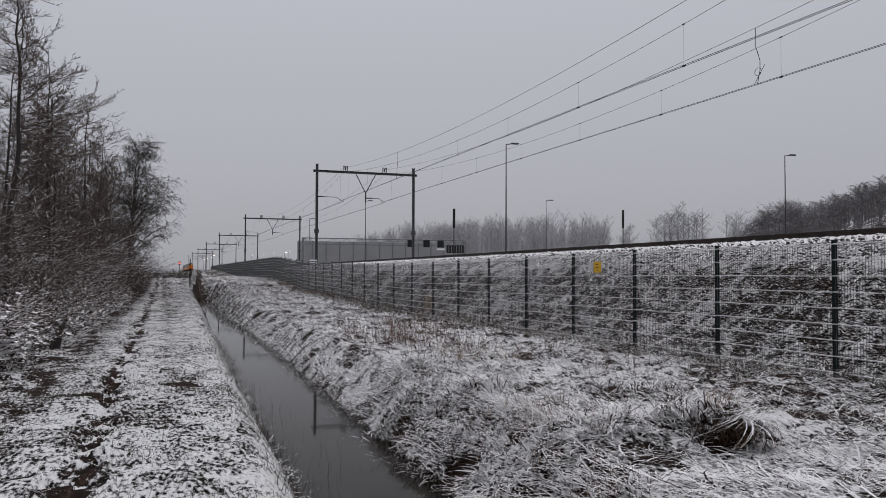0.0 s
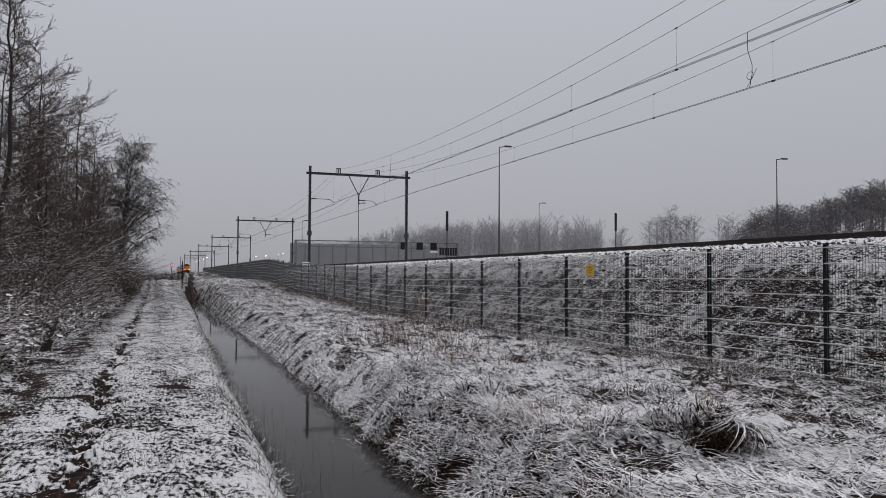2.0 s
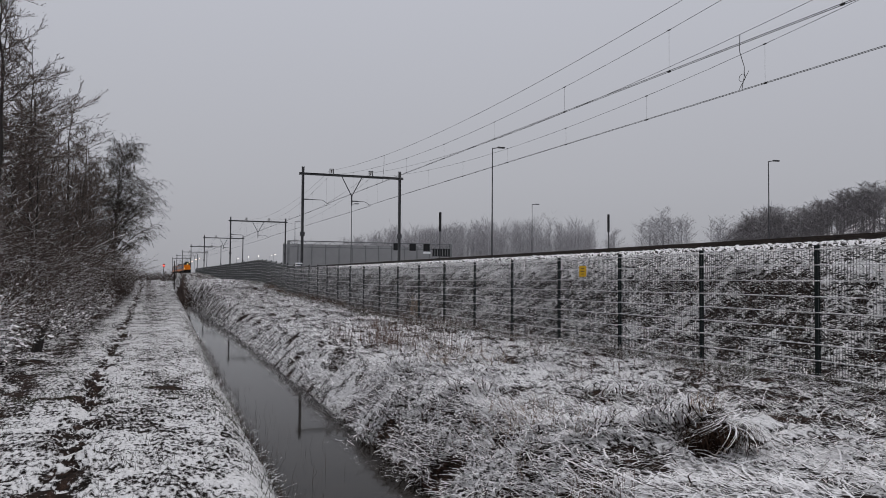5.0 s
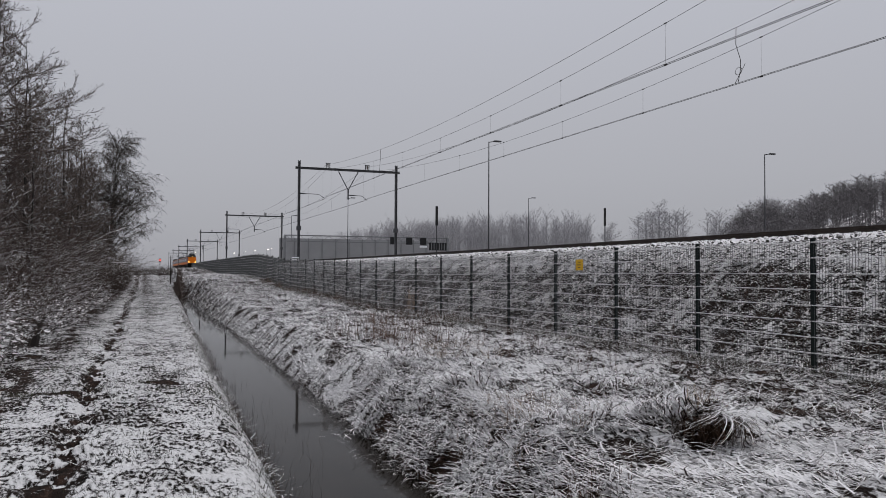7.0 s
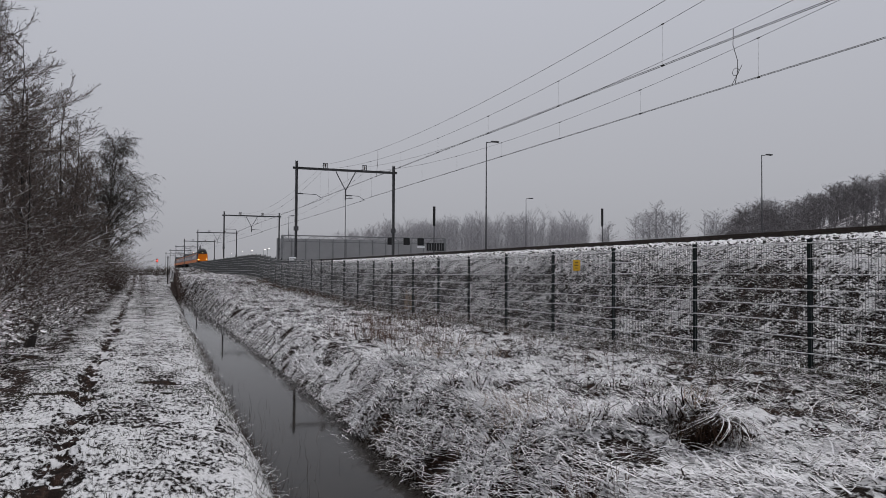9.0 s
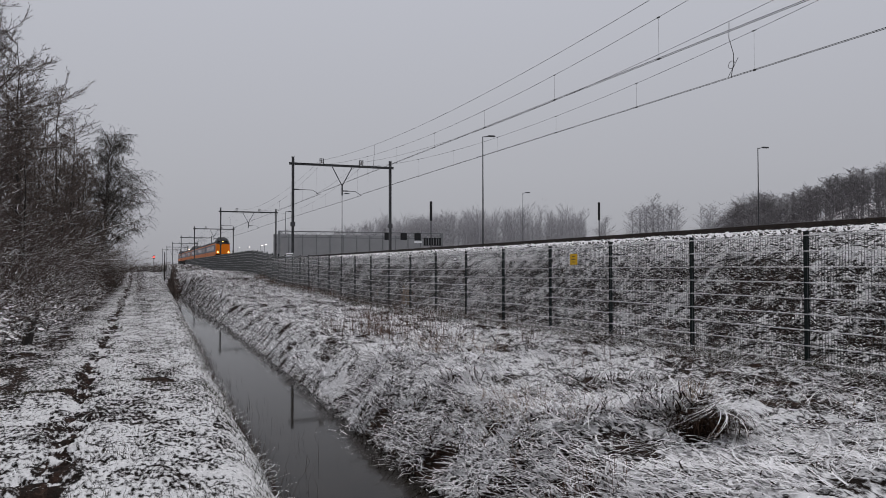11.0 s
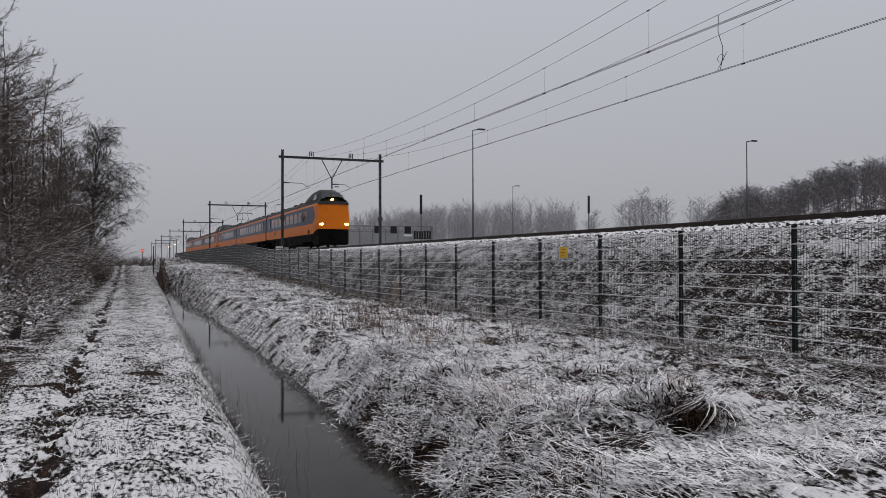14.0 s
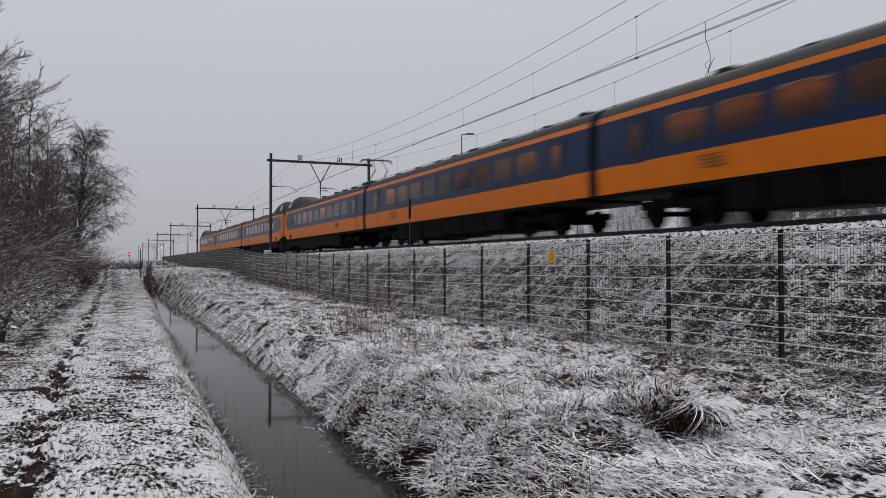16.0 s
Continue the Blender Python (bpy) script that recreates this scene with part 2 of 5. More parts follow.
def tubes(segments, sides=3):
    """Points and faces of many tapered rods at once: rows of (x0 y0 z0 r0 x1 y1 z1 r1)."""
    s = np.asarray(segments, np.float64)
    a, ra, b, rb = s[:, 0:3], s[:, 3], s[:, 4:7], s[:, 7]
    d = b - a
    d /= np.linalg.norm(d, axis=1)[:, None] + 1e-9
    ref = np.where(np.abs(d[:, 2:3]) > 0.9, np.array([[1.0, 0, 0]]), np.array([[0, 0, 1.0]]))
    u = np.cross(d, ref)
    u /= np.linalg.norm(u, axis=1)[:, None] + 1e-9
    w = np.cross(d, u)
    ang = np.arange(sides) * 2 * np.pi / sides
    ring = np.cos(ang)[None, :, None] * u[:, None, :] + np.sin(ang)[None, :, None] * w[:, None, :]
    va = a[:, None, :] + ring * ra[:, None, None]
    vb = b[:, None, :] + ring * rb[:, None, None]
    verts = np.concatenate([va, vb], axis=1).reshape(-1, 3)
    i = np.arange(sides)
    j = (i + 1) % sides
    f = np.stack([i, j, j + sides, i + sides], axis=1)
    quads = (np.arange(len(s)) * 2 * sides)[:, None, None] + f[None]
    return verts, quads.reshape(-1, 4)


def stem(segments, sides=8):
    """One unbroken upright tube through the ends of consecutive segments."""
    rings = [segments[0][:4]] + [g[4:] for g in segments]
    a = np.arange(sides) * 2 * math.pi / sides
    v = np.concatenate([np.stack([x + r * np.cos(a), y + r * np.sin(a), z + 0 * a], 1) for x, y, z, r in rings])
    q = [(k * sides + i, k * sides + (i + 1) % sides, (k + 1) * sides + (i + 1) % sides, (k + 1) * sides + i) for k in range(len(rings) - 1) for i in range(sides)]
    return v, np.array(q)


def ribbons(segments):
    """The finest twigs as thin flat strips, one face each."""
    s = np.asarray(segments, np.float64)
    a, ra, b, rb = s[:, 0:3], s[:, 3], s[:, 4:7], s[:, 7]
    d = b - a
    w = np.cross(d, rng.normal(size=d.shape))
    w /= np.linalg.norm(w, axis=1)[:, None] + 1e-9
    v = np.stack([a - w * ra[:, None], a + w * ra[:, None], b + w * rb[:, None], b - w * rb[:, None]], 1)
    return v.reshape(-1, 3), np.arange(len(s) * 4).reshape(-1, 4)


def joined(*sets):
    vs, qs, n = [], [], 0
    for v, q in sets:
        vs.append(v)
        qs.append(q + n)
        n += len(v)
    return np.concatenate(vs), np.concatenate(qs)


rng = np.random.default_rng(7)
LATTICE = rng.random((256, 256))


def value_noise(x, y):
    xi, yi = np.floor(x).astype(int), np.floor(y).astype(int)
    fx, fy = x - xi, y - yi
    fx, fy = fx * fx * (3 - 2 * fx), fy * fy * (3 - 2 * fy)
    g = lambda a, b: LATTICE[a % 256, b % 256]
    return (g(xi, yi) * (1 - fx) + g(xi + 1, yi) * fx) * (1 - fy) + (g(xi, yi + 1) * (1 - fx) + g(xi + 1, yi + 1) * fx) * fy - 0.5


def fbm(x, y, octaves=4):
    return sum(value_noise(x * 2 ** k + 17 * k, y * 2 ** k + 5 * k) / 2 ** k for k in range(octaves))


def step(a, b, v):
    s = np.clip((v - a) / (b - a), 0, 1)
    return s * s * (3 - 2 * s)


# ---- the lie of the land ----
WATER_Z, RAIL_Z, FENCE_X, NEAR_TRACK, FAR_TRACK = -0.70, 2.66, 9.06, 15.8, 19.8


def ditch_x(y):
    return 1.85 + 0.019 * y + 0.04 * fbm(y * 0.55, y * 0 + 3.3, 3)


def ditch_half(y):
    return 0.52 - 0.24 * step(18, 55, y) + 0.05 * fbm(y * 0.9, y * 0 + 7.7, 4)


def fence_z(y):
    """Level of the ground along the fence."""
    return 0.14 - 0.10 * step(8, 30, y) + 0.30 * step(30, 48, y) + 0.75 * step(48, 70, y)


# small dark hollows under the matted grass: x, y, radius, depth
HOLLOWS = ((3.02, 10.24, 0.26, 0.20), (2.74, 8.16, 0.22, 0.16), (3.02, 7.93, 0.26, 0.20), (2.62, 6.24, 0.28, 0.20), (4.70, 5.72, 0.24, 0.10))
# humps of matted grass: x, y, radius, height
HUMPS = ((3.12, 10.6, 0.30, 0.12), (2.95, 8.35, 0.34, 0.14), (2.75, 6.6, 0.32, 0.12), (4.80, 6.22, 0.30, 0.26), (4.15, 6.25, 0.34, 0.14), (3.7, 6.75, 0.32, 0.10), (3.7, 9.2, 0.4, 0.10), (3.9, 12.0, 0.5, 0.12), (5.6, 8.0, 0.5, 0.08))


def crumbs(x, y):
    """Fine clods and trodden lumps, from -1 to 1."""
    return 1.2 * fbm(x * 6.5 + 1.7, y * 5.2, 3)


def clear_of_hollows(x, y):
    ok = np.ones(len(x), bool)
    for hx, hy, hr, _ in HOLLOWS:
        ok &= ((x - hx) ** 2 + (y - hy) ** 2) > (0.8 * hr) ** 2
    return ok


def ground_z(x, y):
    x, y = np.asarray(x, float), np.asarray(y, float)
    rough = 0.05 * fbm(x * 1.3, y * 1.3, 4) + 0.035 * fbm(x * 5, y * 5, 3) + 0.030 * crumbs(x, y)
    d = x - ditch_x(y)
    hw = ditch_half(y)
    live = 1 - step(68, 92, y)
    # path with two worn ruts, and the rough verge rising to the thicket
    rut = np.exp(-((x + 0.62 - 0.12 * fbm(y * 0.3, y * 0.1, 2)) / 0.17) ** 2) + 0.5 * np.exp(-((x - 0.55) / 0.25) ** 2)
    clod = np.exp(-((x + 0.62) / 0.3) ** 2) * 0.09 * fbm(x * 7, y * 7 + 2, 3)
    z = clod + rough * (0.7 + 1.2 * step(-1.6, -2.6, x)) - 0.06 * rut + 0.30 * step(-2.0, -4.5, x)
    # ditch
    near_bank = -1.05 * step(-hw - 0.75, -hw + 0.25, d) * live
    z = np.where(d < 0, z + near_bank, z)
    calm = 0.25 + 0.75 * step(1.3, 2.6, d)
    right = fence_z(y) - 0.05 + calm * 0.15 * fbm(x * 0.9 + 3, y * 0.8, 4) + calm * 0.13 * np.abs(fbm(x * 2.3, y * 2.3 + 9, 3)) + rough
    right = right + 0.03 * crumbs(x * 0.7, y * 0.7)
    for hx, hy, hr, dp in HOLLOWS:
        right = right - dp * np.exp(-(((x - hx) / hr) ** 2 + ((y - hy) / hr) ** 2))
    for hx, hy, hr, up in HUMPS:
        right = right + up * np.exp(-(((x - hx) / hr) ** 2 + ((y - hy) / hr) ** 2))
    far_bank = step(hw - 0.15, hw + 1.25, d)
    z = np.where(d >= 0, (-1.05 + (right + 1.05) * far_bank) * live + right * (1 - live), z)
    # railway embankment
    up = step(9.5, 13.0, x)
    shape = 2.28 * (0.45 * up + 0.55 * np.clip((x - 9.7) / (13.0 - 9.7), 0, 1))
    z = np.where(x > 9.3, z * (1 - up) + shape + 0.0 + (0.10 * fbm(x * 3, y * 3, 3) + 0.06 * crumbs(x * 0.8, y * 0.8)) * (1 - step(12.4, 13.0, x)), z)
    z = np.where(x > 13.0, 2.30 + 0.03 * fbm(x * 4, y * 4, 2), z)
    z = np.where(x > 23.4, 2.30 * (1 - step(23.4, 29.0, x)) + 0.12 * fbm(x * 0.7, y * 0.7, 3), z)
    z = z + 0.22 * fbm(x * 0.8 + 6, y * 0.22, 3) * step(36, 60, y) * (x < 8.5)
    # the path climbs to a road at its far end
    z = z + 0.85 * step(84, 116, y) * (1 - step(7.5, 9.0, x))
    # far country
    z = np.where(x < -9, 0.3 + 0.3 * fbm(x * 0.2, y * 0.2, 3), z)
    return z


def snow_cover(x, y):
    """How much of the turf the snow hides."""
    d = x - ditch_x(y)
    hw = ditch_half(y)
    c = 0.405 - 0.01 * step(-0.7, -1.4, x) + 0.06 * fbm(x * 0.5, y * 0.35, 3) + 0.12 * fbm(x * 3.1, y * 2.3, 3)
    rut = np.exp(-((x + 0.62 - 0.20 * fbm(y * 0.35, y * 0.1, 3)) / 0.15) ** 2) * np.clip(fbm(x * 9.3 + 4, y * 6.2, 3) * 4.5 + 0.35, 0, 1)
    rut_b = np.exp(-((x + 1.75 - 0.35 * fbm(y * 0.25 + 3, y * 0.1, 3)) / 0.22) ** 2) * np.clip(fbm(x * 5.3 + 9, y * 3.2, 3) * 4.0 + 0.35, 0, 1)
    c = c + 0.10 * crumbs(x, y) - 0.30 * rut_b
    c = c - 0.40 * rut - 0.06 * np.exp(-((x - 0.25) / 0.35) ** 2) - 0.14 * step(-1.6, -2.5, x) - 0.10 * np.exp(-((x + 1.5) / 0.4) ** 2)
    live = 1 - step(84, 88, y)
    c = c - 0.55 * live * np.exp(-((np.abs(d) - hw) / 0.20) ** 2) - 0.8 * live * (np.abs(d) < hw)
    bank = 0.28 + 0.26 * crumbs(x * 0.8, y * 0.8) + 0.10 * step(6.4, 5.2, y) * step(3.4, 4.4, x) + 0.08 * step(7.5, 11.0, y) + 0.04 * step(1.9, 0.9, d) + (0.05 + 0.11 * step(1.2, 2.4, d)) * fbm(x * 0.8, y * 0.7, 3)
    c = np.where(d > hw, bank - 0.30 * np.exp(-((d - hw) / 0.32) ** 2), c)
    c = np.where(d > hw, c - 0.24 * step(0.22, 0.34, fbm(x * 2.9 + 8, y * 2.6, 2)), c)
    c = c - 0.12 * np.exp(-((x - 8.9) / 0.5) ** 2)
    c = np.where((x > 9.4) & (x < 12.3), 0.25 + 0.10 * fbm(x * 1.2, y * 0.8, 3) + 0.25 * crumbs(x * 0.8, y * 0.8) + 0.14 * step(11.6, 12.3, x), c)
    c = np.where(x >= 12.3, 0.34, c)
    for hx, hy, rx, ry in ((0.27, 11.95, 0.25, 0.20), (-1.0, 11.2, 0.28, 0.15), (6.5, 5.5, 0.22, 0.10)) + tuple((a, b, 0.9 * q, 0.9 * q) for a, b, q, _ in HOLLOWS):
        c = c - 0.48 * np.exp(-(((x - hx) / rx) ** 2 + ((y - hy) / ry) ** 2) ** 2)
    c = c - 0.10 * step(24, 60, y) * (x < 9)
    c = c - 0.5 * step(70, 80, y) * (1 - step(93, 97, y)) * (np.abs(d) < hw + 0.1)
    return np.clip(c, -0.3, 0.6)


def graded(stops):
    out = []
    for a, b, s in stops:
        out += list(np.arange(a, b, s))
    return np.array(out + [stops[-1][1]])


def build_ground():
    xs = graded([(-900, -60, 60), (-60, -10, 5), (-10, -3, 0.3), (-3, 9.4, 0.055), (9.4, 13.2, 0.12), (13.2, 13.6, 0.2), (13.6, 24, 1.5), (24, 60, 3), (60, 1500, 80)])
    ys = graded([(-200, -20, 20), (-20, 3.6, 1.475), (3.6, 14, 0.055), (14, 26, 0.12), (26, 60, 0.34), (60, 100, 0.7), (100, 140, 2), (140, 400, 20), (400, 2500, 150)])
    gx, gy = np.meshgrid(xs, ys)
    z = ground_z(gx, gy)
    v = np.stack([gx, gy, z], axis=-1).reshape(-1, 3)
    nx, ny = len(xs), len(ys)
    i = (np.arange(ny - 1)[:, None] * nx + np.arange(nx - 1)[None]).ravel()
    me = quick_mesh("ground", v, np.stack([i, i + 1, i + nx + 1, i + nx], axis=1), True)
    at = me.attributes.new("cover", "FLOAT", "POINT")
    at.data.foreach_set("value", snow_cover(gx, gy).astype(np.float32).ravel())
    tagged(mesh_object("ground", me, GROUND), "frozen grassland thinly covered with broken snow", "ground", kind="structure")
    ys = graded([(-60, 2, 4.0), (2, 60, 1.0), (60, 92, 4)])
    left = np.stack([ditch_x(ys) - 1.15, ys, np.full_like(ys, WATER_Z)], axis=1)
    right = np.stack([ditch_x(ys) + 1.15, ys, np.full_like(ys, WATER_Z)], axis=1)
    n = len(ys)
    i = np.arange(n - 1)
    me = quick_mesh("water", np.concatenate([left, right]), np.stack([i, i + n, i + n + 1, i + 1], axis=1))
    tagged(mesh_object("ditch_water", me, WATER), "still dark brown water in a narrow straight ditch", "water", kind="structure")


build_ground()


# ---- railway line ----
def build_tracks():
    for x, w in ((NEAR_TRACK, "near"), (FAR_TRACK, "far")):
        track = tagged(new("railway_track"), "railway track on concrete sleepers and snowy ballast", "railway track", "railway tracks")
        track.location = (x, 0, RAIL_Z)
        prof = [(-0.075, -0.172), (0.075, -0.172), (0.075, -0.16), (0.012, -0.14), (0.012, -0.05), (0.036, -0.04), (0.036, 0), (-0.036, 0), (-0.036, -0.04), (-0.012, -0.05), (-0.012, -0.14), (-0.075, -0.16)]
        for s in (-0.755, 0.755):
            bm = bmesh.new()
            a = [bm.verts.new((s + p, -120, q)) for p, q in prof]
            b = [bm.verts.new((s + p, 1200, q)) for p, q in prof]
            for k in range(len(prof)):
                bm.faces.new((a[k], a[(k + 1) % 12], b[(k + 1) % 12], b[k]))
            bm.faces.new(a)
            bm.faces.new(b[::-1])
            part("rail", bm, RAIL_STEEL, track, "dark rusty steel rail")
        bm = bmesh.new()
        box(bm, -1.26, 1.26, -0.13, 0.13, -0.37, -0.175, 0.02)
        me = part("sleeper", bm, SLEEPER, track).data
        for k in range(1, 110):
            mesh_object("sleeper", me, None, track).location = (0, k * 0.6, 0)
    # ballast bed, one long strip with loose stones along its near shoulder
    ys = graded([(-60, 4, 4), (4, 60, 0.5), (60, 160, 4), (160, 1200, 80)])
    prof = [(12.2, 1.78), (12.8, 2.10), (13.4, 2.31), (14.2, 2.41), (14.85, 2.40), (15.6, 2.38), (17.8, 2.38), (21.4, 2.40), (22.3, 2.36), (23.2, 2.2)]
    v = np.array([[x + 0.10 * fbm(y * 1.7, x, 2), y, z + 0.03 * fbm(y * 2.1 + x, x * 3, 2)] for y in ys for x, z in prof])
    n = len(prof)
    i = (np.arange(len(ys) - 1)[:, None] * n + np.arange(n - 1)[None]).ravel()
    bed = tagged(mesh_object("ballast_bed", quick_mesh("ballast_bed", v, np.stack([i, i + 1, i + n + 1, i + n], 1), True), BALLAST), "stone ballast bed dusted with snow under the tracks", "ballast", kind="structure")
    k = 9000
    y = 8 + 76 * rng.random(k) ** 1.8
    x = 12.3 + 2.3 * rng.random(k)
    z = np.interp(x, [p[0] for p in prof], [p[1] for p in prof])
    r = 0.022 + 0.036 * rng.random(k)
    a = np.stack([x, y, z - r * 0.6], 1)
    dr = np.stack([rng.normal(size=k) * 0.5, rng.normal(size=k) * 0.5, 0.9 + 0 * x], 1)
    b = a + dr * (2.0 * r)[:, None]
    vs, qs = tubes(np.concatenate([a, (r * 1.25)[:, None], b, (r * 0.7)[:, None]], 1), 5)
    caps = (np.arange(k) * 10)[:, None] + np.array([[5, 6, 7, 8]])
    tagged(mesh_object("ballast_stones", quick_mesh("ballast_stones", vs, np.concatenate([qs, caps])), BALLAST), "loose snow-dusted ballast stones on the embankment shoulder", "stones", kind="stuff")


build_tracks()

PORTAL_YS = [6.0, 72.0, 138.5, 203.5, 266.0, 330.0, 394.0, 458.0]


def build_portal():
    root = tagged(new("overhead_line_portal"), "galvanised steel portal carrying the overhead line across two tracks", "catenary portal", "overhead line portals")
    for x in (13.4, 22.8):
        bm = bmesh.new()
        for s in (-0.095, 0.095):
            box(bm, x + s - 0.014, x + s + 0.014, -0.11, 0.11, 2.2, 11.85)
        box(bm, x - 0.081, x + 0.081, -0.01, 0.01, 2.2, 11.8)
        post = part("post", bm, PORTAL_STEEL, root)
        bm = bmesh.new()
        box(bm, x - 0.3, x + 0.3, -0.3, 0.3, 2.05, 2.5, 0.03)
        part("foundation", bm, SLEEPER, post, "concrete foundation block")
        bm = bmesh.new()
        box(bm, x - 0.2, x + 0.2, -0.18, 0.18, 5.35, 5.75, 0.02)
        part("junction_box", bm, PORTAL_STEEL, post)
    bm = bmesh.new()
    for z in (11.05, 11.23):
        box(bm, 13.05, 23.15, -0.11, 0.11, z, z + 0.03)
    box(bm, 13.05, 23.15, -0.012, 0.012, 11.08, 11.23)
    part("beam", bm, PORTAL_STEEL, root)
    for x in (16.1, 19.9):
        bm = bmesh.new()
        for s in (-0.17, 0.17):
            box(bm, x + s - 0.03, x + s + 0.03, -0.05, 0.05, 11.26, 11.75)
        box(bm, x - 0.22, x + 0.22, -0.05, 0.05, 11.69, 11.75)
        fr = part("insulator_frame", bm, PORTAL_STEEL, root)
        bm = bmesh.new()
        rod(bm, (x, 0, 11.32), (x, 0, 11.66), 0.05, 0.05, 8)
        for k in range(4):
            rod(bm, (x, 0, 11.36 + 0.08 * k), (x, 0, 11.39 + 0.08 * k), 0.10, 0.06, 8)
        part("insulator", bm, CERAMIC, fr, "ribbed brown insulator")
    bm = bmesh.new()
    rod(bm, (17.1, 0, 11.02), (18.05, 0, 9.25), 0.045)
    rod(bm, (19.0, 0, 11.02), (18.05, 0, 9.25), 0.045)
    part("hanger_bracket", bm, PORTAL_STEEL, root)
    bm = bmesh.new()
    rod(bm, (18.05, 0, 9.4), (18.05, 0, 8.35), 0.07, 0.07, 8)
    part("drop_post", bm, PORTAL_STEEL, root)
    for x0, x1, z in ((13.4, 15.75, 8.78), (18.05, 19.85, 8.78)):
        bm = bmesh.new()
        rod(bm, (x0, 0, z), (x0 + 0.6, 0, z), 0.06, 0.06, 8)
        rod(bm, (x0 + 0.6, 0, z), (x1 - 0.5, 0, z - 0.02), 0.028)
        rod(bm, (x1 - 0.5, 0, z - 0.02), (x1, 0, z - 0.34), 0.022)
        part("registration_arm", bm, PORTAL_STEEL, root)
    return root


portal = build_portal()
portal.location = (0, PORTAL_YS[0], 0)
for y in PORTAL_YS[1:]:
    copy_thing(portal, pose(0, y, 0))


def build_wires():
    """Feeder, messenger, double contact wire and droppers of each track, span by span."""
    for x in (NEAR_TRACK, FAR_TRACK):
        line = tagged(new("overhead_line"), "thin dark overhead wires hung above the railway track", "overhead wire", "overhead lines")
        feed, seg, con, drop = [], [], [], []
        for a, b in zip(PORTAL_YS, PORTAL_YS[1:]):
            n = 22
            mess = lambda u: 11.15 - 1.93 * 4 * u * (1 - u)
            high = lambda u: 11.55 - 1.46 * 4 * u * (1 - u)
            stag = lambda u: 0.15 * math.cos(math.pi * u)
            for k in range(n):
                u, w = k / n, (k + 1) / n
                yu, yw = a + (b - a) * u, a + (b - a) * w
                seg.append((x + stag(u), yu, mess(u), 0.008, x + stag(w), yw, mess(w), 0.008))
                feed.append((x + 0.1, yu, high(u), 0.009, x + 0.1, yw, high(w), 0.009))
                for s in (-0.05, 0.05):
                    con.append((x + s + stag(u), yu, 8.42, 0.010, x + s + stag(w), yw, 8.42, 0.010))
            y = a + 1.5
            while y < b - 3:
                u = (y - a) / (b - a)
                drop.append([(x + stag(u), y, mess(u), 0.0035, x + stag(u), y, 8.42, 0.0035),
                             (x + stag(u), y - 0.06, mess(u), 0.025, x + stag(u), y + 0.06, mess(u), 0.025),
                             (x + stag(u), y - 0.06, 8.41, 0.032, x + stag(u), y + 0.06, 8.41, 0.032)])
                y += 6.8
        for name, s in (("feeder_wire", feed), ("messenger_wire", seg), ("contact_wire", con)):
            mesh_object(name, quick_mesh(name, *tubes(s, 5)), CABLE, line)
        for d in drop:
            mesh_object("dropper", quick_mesh("dropper", *tubes(d, 5)), CABLE, line)
        # bonding cable from the feeder down to the contact wire
        pts = [(0.1, 0, 10.46), (0.1, 0.02, 9.85), (0.02, -0.30, 9.2), (0.0, -0.32, 8.85), (0.0, -0.2, 8.42)] if x == FAR_TRACK else [(0.1, 0, 10.4), (0.1, 0, 9.7), (0, 0, 8.42)]
        y = 22.3 if x == FAR_TRACK else 54.0
        rods = [(x + p[0], y + p[1], p[2], 0.013, x + q[0], y + q[1], q[2], 0.013) for p, q in zip(pts, pts[1:])]
        if x == FAR_TRACK:
            ring = [(x, y - 0.22 + 0.17 * math.cos(k), 8.82 + 0.14 * math.sin(k)) for k in np.linspace(0, 6.283, 9)]
            rods += [(*p, 0.009, *q, 0.009) for p, q in zip(ring, ring[1:])]
            rods.append((x, y - 0.55, 9.0, 0.01, x, y - 0.05, 8.42, 0.01))
        mesh_object("bonding_cable", quick_mesh("bonding_cable", *tubes(rods, 5)), CABLE, line)


build_wires()


# ---- mesh fence along the foot of the embankment ----
PITCH = 2.515
FENCE_YS = [8.62 + PITCH * (k - 3) for k in range(64)]


